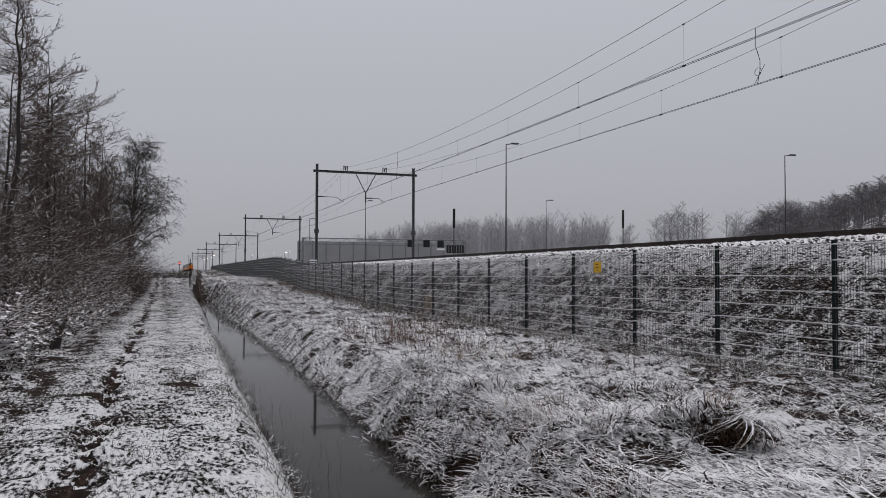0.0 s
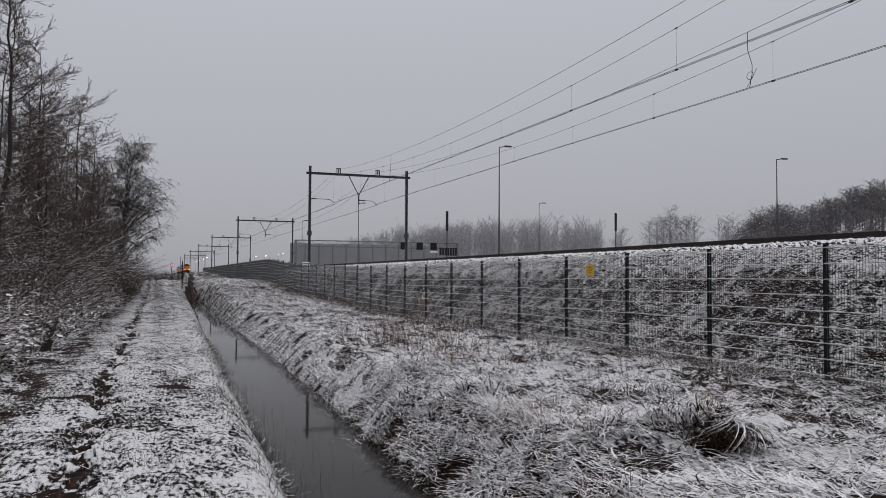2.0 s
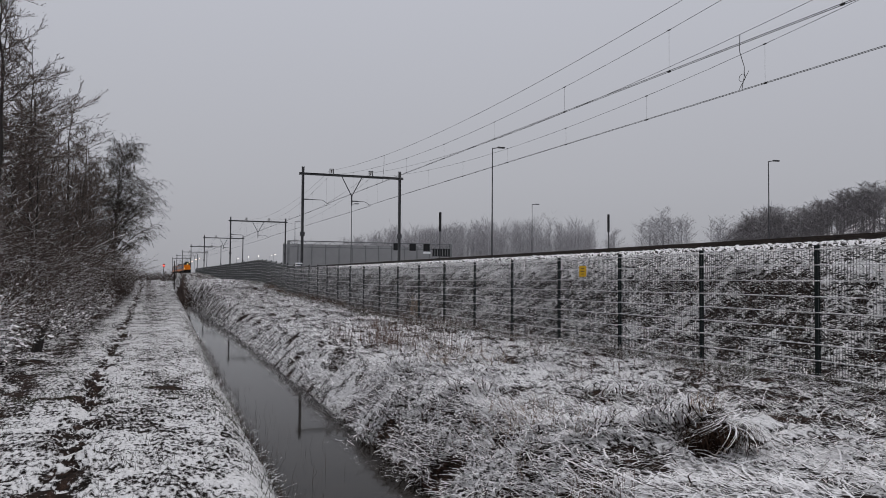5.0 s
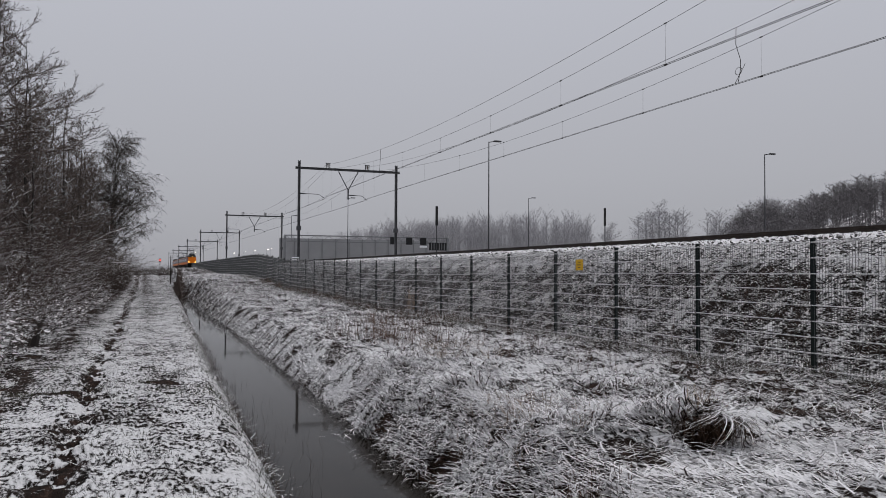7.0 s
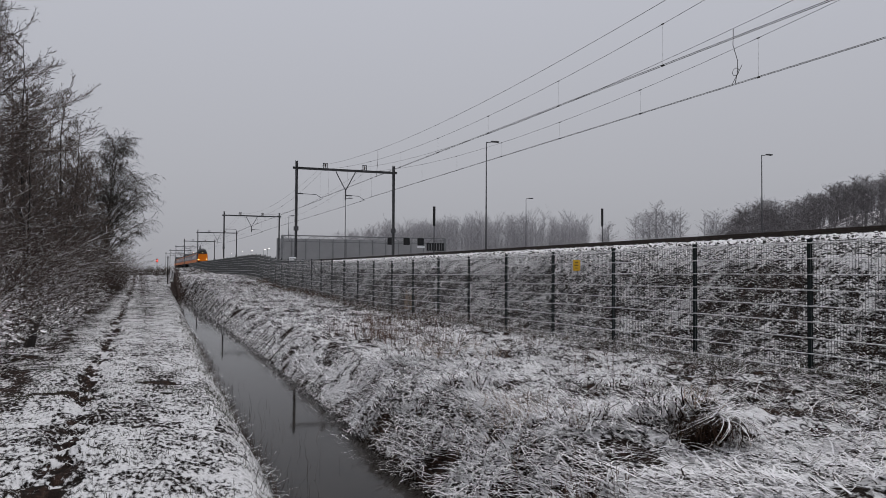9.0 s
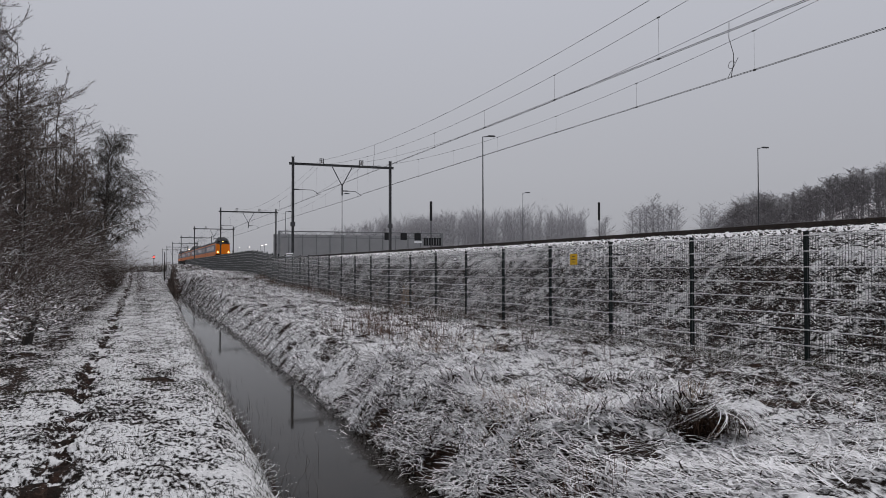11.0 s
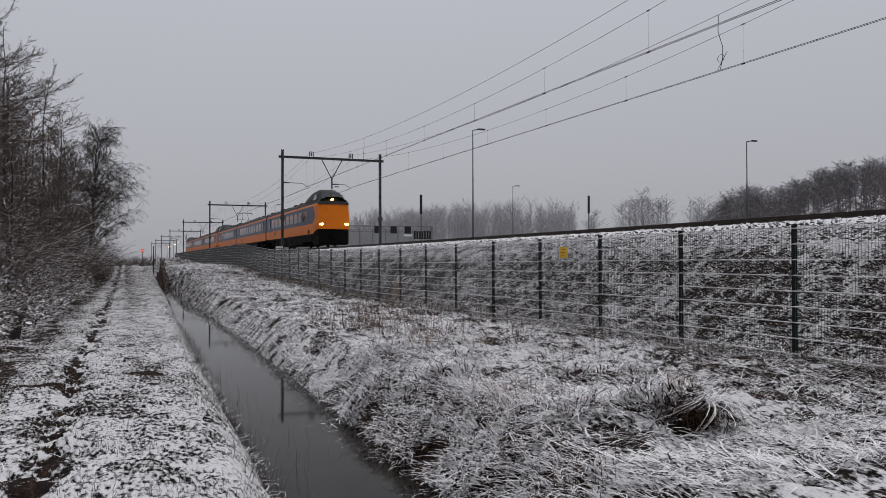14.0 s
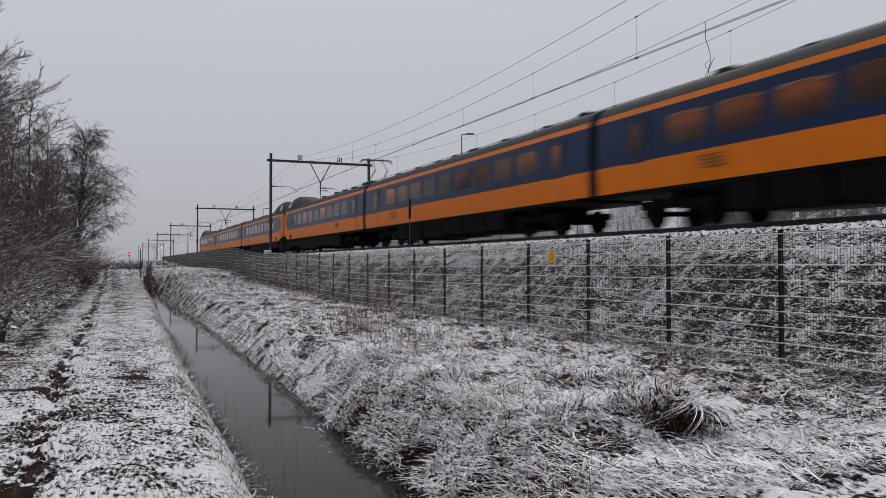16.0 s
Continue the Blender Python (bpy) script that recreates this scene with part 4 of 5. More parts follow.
grass("path_grass", "short frozen grass poking through the snow on the path", GREEN_GRASS,
      tussocks(2300, 9, (-2.4, 1.6), (4.5, 14), 0.10, (0.03, 0.11), (0.0, 0.7), (0.4, 1.4), (0.003, 0.005), tufted),
      tussocks(1100, 8, (-2.4, 1.6), (14, 40), 0.09, (0.04, 0.11), (0.0, 0.7), (0.4, 1.4), (0.003, 0.005), tufted))
grass("path_litter", "flat dead grass blades lying on the snowy path", STRAW,
      tussocks(1500, 7, (-2.6, 1.3), (4.5, 24), 0.10, (0.05, 0.16), (1.1, 1.45), (1.5, 1.75), (0.004, 0.009), on_path))
grass("embankment_grass", "rough dead grass with snow on the railway embankment", STRAW,
      tussocks(2300, 9, (9.3, 12.5), (5, 26), 0.13, (0.12, 0.30), (0.9, 1.4), (1.6, 2.2), (0.014, 0.030), bias=(-0.8, 0)),
      tussocks(1300, 7, (9.3, 12.5), (26, 75), 0.18, (0.16, 0.36), (0.9, 1.4), (1.6, 2.2), (0.008, 0.016), bias=(-0.8, 0)))
grass("fence_foot_grass", "tangled brown grass along the foot of the fence", GREEN_GRASS,
      tussocks(600, 15, (8.3, 9.5), (4.5, 26), 0.14, (0.12, 0.36), (0.5, 1.2), (1.2, 2.0), (0.004, 0.008)),
      tussocks(420, 14, (8.2, 9.5), (26, 75), 0.2, (0.15, 0.4), (0.4, 1.1), (1.0, 1.9), (0.004, 0.008)))
on_verge = lambda x, y: np.abs(x - ditch_x(y) + ditch_half(y) + 0.42) < 0.26
grass("ditch_verge_grass", "tufts of dead grass along the path side of the ditch", GREEN_GRASS,
      tussocks(1000, 9, (0.4, 2.4), (4.3, 30), 0.06, (0.06, 0.22), (0.4, 1.2), (1.3, 2.0), (0.005, 0.011), on_verge, bias=(0.5, 0)))
grass("fence_line_tufts", "dark wet grass tufts under the fence", DITCH_GRASS,
      tussocks(420, 12, (8.75, 9.15), (5, 48), 0.09, (0.10, 0.30), (0.2, 0.9), (0.9, 2.0), (0.004, 0.009)))
grass("fence_weeds", "brown dead weed stalks standing along the fence", WEED,
      tussocks(90, 12, (8.3, 8.95), (17, 60), 0.2, (0.25, 0.65), (0.0, 0.5), (0.3, 1.2), (0.003, 0.006)),
      tussocks(26, 10, (9.3, 10.2), (11, 30), 0.12, (0.3, 0.7), (0.0, 0.4), (0.2, 0.9), (0.003, 0.006)))
k = 16
bent = blades(np.stack([9.25 + 0.1 * rng.random(k), 26.9 + 0.9 * rng.random(k), 0.2 + 0 * rng.random(k)], 1), 1.2 + 0.5 * rng.normal(size=k), 1.9 + 0.5 * rng.random(k), 0.05 + 0.1 * rng.random(k), 2.2 + 0.6 * rng.random(k), 0.025 + 0.012 * rng.random(k), 9)
tagged(mesh_object("bent_reed", quick_mesh("bent_reed", *bent), STRAW_BARE), "bent snow-covered reeds leaning on the fence", "reed", kind="stuff")
left_edge = lambda x, y: np.abs(x - ditch_x(y) + ditch_half(y) + 0.12) < 0.14
right_edge = lambda x, y: np.abs(x - ditch_x(y) - ditch_half(y) - 0.10) < 0.16
grass("ditch_edge_reeds", "thin dark reeds standing at the water's edge", DITCH_GRASS,
      tussocks(2600, 5, (0.9, 2.6), (4.5, 26), 0.05, (0.08, 0.30), (0.0, 0.5), (0.3, 1.4), (0.003, 0.006), left_edge, bias=(0.8, 0)),
      tussocks(60, 3, (1.6, 2.6), (6.5, 16), 0.07, (0.42, 0.62), (0.0, 0.35), (0.1, 0.8), (0.004, 0.006), lambda x, y: np.abs(x - ditch_x(y) + 0.25) < 0.3))
grass("ditch_overhang", "dark wet grass drooping into the ditch", DITCH_GRASS,
      matted(15000, (2.1, 3.8), (4.5, 40), (0.14, 0.36), (0.8, 1.3), (1.9, 2.6), (0.005, 0.012), lambda x, y: np.abs(x - ditch_x(y) - ditch_half(y) - 0.24) < 0.24, 3.5, 0.5, 1.3, 5))
grass("ditch_fringe", "brown dead reeds hanging over the far edge of the ditch", DITCH_GRASS,
      tussocks(5200, 6, (2.1, 3.6), (4.5, 34), 0.07, (0.15, 0.48), (0.4, 1.0), (1.2, 2.1), (0.004, 0.007), right_edge, bias=(-1.2, 0)))
grass("dry_weeds", "thin brown dead weed stalks standing on the bank", WEED,
      tussocks(34, 13, (4.2, 5.8), (14.0, 19), 0.16, (0.3, 0.75), (0.0, 0.35), (0.2, 0.9), (0.004, 0.007)),
      tussocks(40, 12, (6.0, 8.6), (9, 24), 0.12, (0.25, 0.6), (0.0, 0.4), (0.2, 1.0), (0.003, 0.006)),
      tussocks(26, 10, (2.9, 3.5), (4.9, 5.8), 0.06, (0.12, 0.28), (0.0, 0.3), (0.1, 0.7), (0.004, 0.007)))
grass("pale_reed_tuft", "bleached straw tuft bent over on the bank", STRAW_BARE,
      tussocks(7, 20, (3.6, 3.95), (7.0, 7.6), 0.07, (0.25, 0.55), (0.2, 0.8), (1.0, 2.0), (0.005, 0.010), bias=(-0.8, 0)),
      tussocks(12, 16, (4.4, 6.0), (12.0, 15), 0.10, (0.3, 0.6), (0.2, 0.8), (1.0, 2.0), (0.005, 0.010)))


def build_clump():
    """The big bent-over straw tussock: arching stalks over a core painted as shaded hollow."""
    cx, cy = 4.80, 5.68
    z = float(ground_z(cx, cy))
    root = tagged(new("straw_tussock"), "big bent-over tussock of pale straw with a dark brown hollow", "grass tussock")
    root.location = (cx, cy, z)
    # dark brown straw on the stalks; on the core it paints the hollow's shade
    rotten = mat_snowy("brown_straw_and_hollow_shade", (0.010, 0.006, 0.004), (0.060, 0.032, 0.019), 0.0, 14.0)
    bm = bmesh.new()
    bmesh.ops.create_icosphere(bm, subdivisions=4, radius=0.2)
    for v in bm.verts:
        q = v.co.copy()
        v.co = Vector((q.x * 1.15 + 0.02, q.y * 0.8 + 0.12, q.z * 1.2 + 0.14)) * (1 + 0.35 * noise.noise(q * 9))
    part("core", bm, rotten, root, "solid core of the tussock, dark with the painted shade of a hollow", True)

    def stalks(name, material, label, k, fx, fy, fz, rx, heading, turn, length, lean0, lean1, width):
        a = rng.random(k) * 6.283
        rr = rng.random(k) ** 0.6
        p = np.stack([fx + rx * rr * np.cos(a), fy + 0.6 * rx * rr * np.sin(a), fz - 0.4 * rr * rx], 1)
        u = lambda lim: lim[0] + (lim[1] - lim[0]) * rng.random(k)
        me = quick_mesh(name, *blades(p, heading + rng.normal(size=k) * turn, u(length), u(lean0), u(lean1), u(width), 7))
        mesh_object(name, me, material, root, label)

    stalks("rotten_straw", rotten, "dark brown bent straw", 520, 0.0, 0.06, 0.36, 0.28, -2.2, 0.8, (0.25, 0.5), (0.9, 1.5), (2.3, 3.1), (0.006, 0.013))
    stalks("straw_hood", STRAW, "snowy straw bent over the hollow", 80, -0.10, 0.22, 0.36, 0.26, -2.9, 0.8, (0.3, 0.55), (0.1, 0.8), (1.9, 2.6), (0.010, 0.019))
    stalks("straw_crest", STRAW_BARE, "straw stalks sticking up from the crest", 70, 0.02, 0.2, 0.36, 0.2, -0.4, 1.2, (0.2, 0.42), (0.0, 0.6), (0.8, 1.8), (0.005, 0.010))
    stalks("straw_fan", STRAW_BARE, "pale straw stalks fallen to one side", 70, 0.02, 0.08, 0.36, 0.18, -1.15, 0.40, (0.45, 0.85), (0.9, 1.4), (2.0, 2.45), (0.008, 0.015))
    stalks("loose_stalk", STRAW_BARE, "long loose straw stalks", 60, 0.0, 0.12, 0.1, 0.35, -0.4, 1.5, (0.35, 0.8), (0.5, 1.1), (1.3, 1.9), (0.004, 0.008))


build_clump()


# ---- lamps, gantry and far country beyond the line ----
def lamp_mast(x, y, h, lit=None, label="tall slim grey road lamp mast"):
    root = tagged(new("street_lamp"), label, "street lamp", "road lamps")
    root.location = (x, y, 0)
    bm = bmesh.new()
    rod(bm, (0, 0, -0.2), (0, 0, h), 0.10, 0.05, 10)
    part("pole", bm, PORTAL_STEEL, root)
    bm = bmesh.new()
    rod(bm, (0, 0, h - 0.05), (0.7, -0.2, h + 0.05), 0.05, 0.05, 8)
    part("arm", bm, PORTAL_STEEL, root)
    bm = bmesh.new()
    if lit:
        box(bm, 0.5, 1.0, -0.36, -0.12, h - 0.02, h + 0.16, 0.04)
    else:
        box(bm, 0.5, 1.35, -0.42, -0.06, h - 0.02, h + 0.14, 0.04)
    head = part("lantern", bm, lit or PORTAL_STEEL, root)


for x, y, h in ((35.1, 77.4, 15.8), (69.3, 73.0, 15.8), (69.2, 134.0, 15.8), (36.6, 146.0, 15.6), (35.0, 198.0, 15.6)):
    lamp_mast(x, y, h)
for x, y in ((55.3, 529), (56.5, 480), (59.5, 458), (63.0, 433), (61.5, 409), (26.5, 560), (26.0, 520), (25.6, 470), (25.0, 430)):
    lamp_mast(x, y, 13.1 if x > 40 else 10.8, LAMP_WHITE if x > 40 else LAMP_WARM, "lit road lamp far off in the haze")


def trackside_signal(x, y, z, glow, label):
    root = tagged(new("railway_signal"), label, "railway signal", "lit signals")
    root.location = (x, y, 0)
    bm = bmesh.new()
    rod(bm, (0, 0, -0.2), (0, 0, z + 0.4), 0.09, 0.09, 8)
    part("post", bm, PORTAL_STEEL, root)
    bm = bmesh.new()
    box(bm, -0.35, 0.35, -0.05, 0.12, z - 0.6, z + 0.6, 0.05)
    part("signal_head", bm, SIGN_BLACK, root)
    bm = bmesh.new()
    rod(bm, (0, -0.3, z), (0, -0.04, z), 0.28, 0.28, 14)
    part("lens", bm, glow, root, "glowing signal lens")


trackside_signal(5.8, 300, 5.2, LAMP_RED, "red railway signal glowing far down the line")


def build_gantry():
    root = tagged(new("motorway_gantry"), "grey motorway sign gantry with dark matrix signs", "sign gantry")
    root.location = (0, 160, 0)
    for x in (27.0, 62.6):
        bm = bmesh.new()
        box(bm, x - 0.25, x + 0.25, -0.25, 0.25, -0.2, 8.9, 0.04)
        part("leg", bm, GREY_METAL, root)
    for z in (8.9, 7.7):
        bm = bmesh.new()
        box(bm, 26.8, 62.8, -0.12, 0.12, z - 0.1, z + 0.1, 0.02)
        part("chord", bm, GREY_METAL, root)
    for k in range(24):
        bm = bmesh.new()
        x = 27.2 + k * 1.48
        rod(bm, (x, 0, 7.7 if k % 2 else 8.9), (x + 1.48, 0, 8.9 if k % 2 else 7.7), 0.05, 0.05, 6)
        part("brace", bm, GREY_METAL, root)
    for x in (50.0, 53.6, 56.8):
        bm = bmesh.new()
        box(bm, x - 0.68, x + 0.68, -0.6, -0.2, 7.35, 8.9, 0.05)
        part("matrix_sign", bm, SIGN_BLACK, root, "dark square matrix sign")
    bm = bmesh.new()
    box(bm, 56.0, 57.7, -0.5, -0.3, 6.75, 7.15, 0.02)
    part("lamp_panel", bm, SIGN_WHITE, root, "white panel under a matrix sign")
    bm = bmesh.new()
    box(bm, 58.2, 62.2, -0.5, -0.3, 6.2, 7.9, 0.03)
    board = part("direction_board", bm, SIGN_BLACK, root, "dark direction board seen from behind")
    for k in range(6):
        bm = bmesh.new()
        box(bm, 58.6 + 0.6 * k, 58.75 + 0.6 * k, -0.56, -0.505, 6.3, 7.8)
        part("stiffener", bm, GREY_METAL, board)


build_gantry()
bm = bmesh.new()
box(bm, 28.5, 64.0, 176, 176.4, -0.3, 8.95, 0.05)
screen = tagged(part("noise_screen", bm, SCREEN), "long plain grey noise screen beside the motorway", "noise screen")
for k in range(12):
    bm = bmesh.new()
    box(bm, 28.6 + 3.15 * k, 28.8 + 3.15 * k, 175.85, 175.99, -0.2, 9.0)
    part("screen_post", bm, GREY_METAL, screen)
# small lit cabinet at the foot of the first portal
bm = bmesh.new()
box(bm, -0.32, 0.32, -0.1, 0.1, 0.0, 0.55, 0.04)
cab_box = tagged(part("trackside_board", bm, SIGN_WHITE), "small white trackside board at the foot of a portal", "railway sign")
cab_box.location = (12.85, 70.5, 2.3)
bm = bmesh.new()
for z in (0.15, 0.36):
    box(bm, -0.30, 0.30, -0.108, -0.1005, z, z + 0.07)
part("board_stripe", bm, SIGN_BLACK, cab_box, "black stripe")


def far_trees(name, label, rows, mat, seed, count=40, up=1.0, twigs=6, wide=1.0):
    """A belt of bare trees: rows of (x, y, base, height)."""
    r = random.Random(seed)
    rods, fine = [], []
    for x, y, b, h in rows:
        w = wide * h * r.uniform(0.17, 0.25)
        thick = r.uniform(0.5, 0.75)
        rods.append((x, y, b, h * 0.010 + 0.05, x + r.gauss(0, 0.3), y, b + h * 0.95, 0.05))
        for _ in range(count):
            u = r.uniform(0.2, 0.94)
            a = r.uniform(0, 6.283)
            le = w * max(0.10, 1 - ((u - 0.52) / 0.46) ** 2) ** 0.5 * r.uniform(0.5, 1.0)
            p = Vector((x, y, b + h * u))
            q = p + Vector((math.cos(a) * le * 0.6, math.sin(a) * le * 0.6, up * le * r.uniform(0.2, 0.6)))
            s = q + Vector((math.cos(a + r.gauss(0, 0.5)) * le * 0.5, math.sin(a + r.gauss(0, 0.5)) * le * 0.5, up * le * r.uniform(0.1, 0.4)))
            fine.append((*p, 0.06 * thick, *q, 0.05 * thick))
            fine.append((*q, 0.05 * thick, *s, 0.03 * thick))
            for _ in range(twigs):
                m = p.lerp(q, r.uniform(0.3, 1.0)) if r.random() < 0.5 else q.lerp(s, r.random())
                e = m + Vector((r.gauss(0, 0.45), r.gauss(0, 0.45), r.uniform(0.0, 0.6) * up)) * le * 0.45
                fine.append((*m, 0.034 * thick, *e, 0.022 * thick))
    return tagged(mesh_object(name, quick_mesh(name, *joined(tubes(rods, 5), ribbons(fine))), mat), label, "woodland", kind="stuff")


fr = random.Random(31)
belt = []
for k in range(300):
    a = radians(fr.uniform(13.6, 31.6))
    d = fr.uniform(235, 285)
    g = (math.degrees(a) - 13.6) / 18.0
    h = (12.5 + 6.5 * min(1, g * 3.0)) * fr.uniform(0.9, 1.05) if g < 0.62 else 19.5 * fr.uniform(0.82, 1.05)
    h *= 0.97 + 0.24 * float(fbm(np.float64(d * a * 0.11), np.float64(2.5), 2))
    belt.append((d * math.sin(a), d * math.cos(a), -0.2, h))
for k in range(40):
    a = radians(fr.uniform(9.6, 14.0))
    d = fr.uniform(330, 380)
    belt.append((d * math.sin(a), d * math.cos(a), -0.2, fr.uniform(13, 19)))
far_trees("far_woods", "distant belt of bare trees behind the motorway, haze in their pale colour", belt, HAZE_WOOD, 1, 40, 2.0, 8, 0.9)
for a, d, h in ((35.6, 190, 16.5), (36.5, 192, 18.5), (37.4, 190, 17.2), (33.2, 205, 15.0), (40.2, 165, 14.5)):
    rows = [(d * math.sin(radians(a)) + fr.gauss(0, 0.8), d * math.cos(radians(a)) + fr.gauss(0, 0.8), -0.2, h * fr.uniform(0.9, 1.02)) for _ in range(4)]
    ob = far_trees("far_tree", "rounded bare tree standing beyond the railway", rows, HAZE_WOOD, int(a * 10), 70, 1.2, 7)
    tagged(ob, category="tree", group="trees beyond the railway", kind="thing")


def build_hill():
    def hill_z(a, d):
        return (10.5 * float(step(38.5, 43.5, a)) + 5.5 * float(step(44.0, 51.0, a))) * float(step(150, 195, d)) * (1 - 0.6 * float(step(230, 300, d)))
    aa, dd = np.linspace(38.0, 75.0, 40), np.linspace(145, 320, 24)
    v = [(d * math.sin(radians(a)), d * math.cos(radians(a)), hill_z(a, d) - 0.3) for a in aa for d in dd]
    n = len(dd)
    i = (np.arange(len(aa) - 1)[:, None] * n + np.arange(n - 1)[None]).ravel()
    tagged(mesh_object("wooded_hill", quick_mesh("wooded_hill", v, np.stack([i, i + 1, i + n + 1, i + n], 1), True), HILL_WOOD), "low hill covered with bare brown woodland", "hill", kind="structure")
    rows = []
    for k in range(720):
        a = fr.uniform(39.3, 60.0)
        d = fr.uniform(150, 225)
        rows.append((d * math.sin(radians(a)), d * math.cos(radians(a)), hill_z(a, d) - 0.4, fr.uniform(6.5, 8.8)))
    far_trees("hill_woods", "dense bare brown woodland on the hill", rows, HILL_WOOD, 3, 28, 1.0, 7, 1.8)


HILL_WOOD = mat_snowy("bare_brown_wood", (0.15, 0.14, 0.145), (0.24, 0.225, 0.23), 0.15, 0.5)
build_hill()


# ---- the train: two coupled three-car units ----
CAR, GAP, HALF = 24.45, 0.5, 1.40
SIDE = [(1.14, 1.385), (1.55, 1.41), (1.98, 1.415), (2.7, 1.405), (3.43, 1.375), (3.61, 1.335), (3.83, 1.22), (4.01, 0.95), (4.13, 0.55), (4.17, 0.0)]


BAND = [(z, float(np.interp(z, [1.98, 2.7, 3.43], [1.415, 1.405, 1.375]))) for z in np.linspace(1.98, 3.43, 9)]


def loft(bands, ys, inset=lambda y: 1.0, lift=lambda y, z: z, shift=lambda y, z: y, sides=(-1, 1)):
    """Both sides of a body between the heights of a band, along the stations ys."""
    bm = bmesh.new()
    for s in sides:
        rows = []
        for y in ys:
            rows.append([bm.verts.new((s * w * inset(y), shift(y, z), lift(y, z))) for z, w in bands])
        for r, q in zip(rows, rows[1:]):
            for k in range(len(bands) - 1):
                bm.faces.new((r[k], r[k + 1], q[k + 1], q[k]))
    bmesh.ops.remove_doubles(bm, verts=bm.verts, dist=0.0005)
    return bm


def panel_mesh(name, y0, y1, z0, z1, x, material, r=0.06, thick=0.012):
    bm = bmesh.new()
    pts = []
    for cy, cz, a0 in ((y1 - r, z1 - r, 0), (y0 + r, z1 - r, 90), (y0 + r, z0 + r, 180), (y1 - r, z0 + r, 270)):
        for k in range(4):
            a = radians(a0 + 30 * k)
            pts.append((cy + r * math.cos(a), cz + r * math.sin(a)))
    f = bm.faces.new([bm.verts.new((0, p, q)) for p, q in pts])
    ext = bmesh.ops.extrude_face_region(bm, geom=[f])
    for v in ext["geom"]:
        if isinstance(v, bmesh.types.BMVert):
            v.co.x += thick
    me = bpy.data.meshes.new(name)
    bmesh.ops.recalc_face_normals(bm, faces=bm.faces)
    bm.to_mesh(me)
    bm.free()
    me.materials.append(material)
    return me


WINDOW_WIDE = panel_mesh("window", -0.75, 0.75, -0.42, 0.42, 0, COACH_GLASS, 0.10)
WINDOW_DOOR = panel_mesh("door_window", -0.26, 0.26, -0.45, 0.45, 0, COACH_GLASS, 0.08)
DOOR_LEAF = panel_mesh("door", -0.55, 0.55, -0.30, 1.1, 0, BLUE, 0.05, 0.010)
DOOR_STEP = panel_mesh("door_step_panel", -0.55, 0.55, -1.08, -0.31, 0, ORANGE, 0.04, 0.010)


def bogie_mesh():
    bm = bmesh.new()
    for y in (-1.25, 1.25):
        for x in (-0.75, 0.75):
            rod(bm, (x - 0.07, y, 0.46), (x + 0.07, y, 0.46), 0.46, 0.46, 20)
        rod(bm, (-1.0, y, 0.46), (1.0, y, 0.46), 0.08, 0.08, 8)
        for x in (-1.02, 1.02):
            box(bm, x - 0.12, x + 0.12, y - 0.2, y + 0.2, 0.3, 0.62, 0.04)
    for x in (-1.0, 1.0):
        box(bm, x - 0.08, x + 0.08, -1.75, 1.75, 0.56, 0.8, 0.04)
        rod(bm, (x, 0, 0.6), (x, 0, 1.05), 0.2, 0.2, 10)
        for y in (-0.7, 0.7):
            rod(bm, (x * 1.08, y, 0.45), (x * 1.08, y * 0.5, 0.85), 0.05, 0.05, 6)
    box(bm, -0.9, 0.9, -0.3, 0.3, 0.55, 0.95, 0.05)
    me = bpy.data.meshes.new("bogie")
    bm.to_mesh(me)
    bm.free()
    me.materials.append(UNDERFRAME)
    return me


BOGIE = bogie_mesh()
MARK = mat_plain("faded_dark_mark", (0.16, 0.07, 0.015), (0.22, 0.09, 0.02), 8.0, 0.6)


def cab_inset(y):
    """Plan taper of the nose: y runs back from the front end."""
    return 0.92 + 0.08 * float(step(0.0, 1.2, y)) ** 0.6


def cab_shift(y, z):
    """The face leans back as it rises."""
    return y + max(0.0, 0.07 * (z - 1.6)) * max(0.0, 1 - y / 2.0)


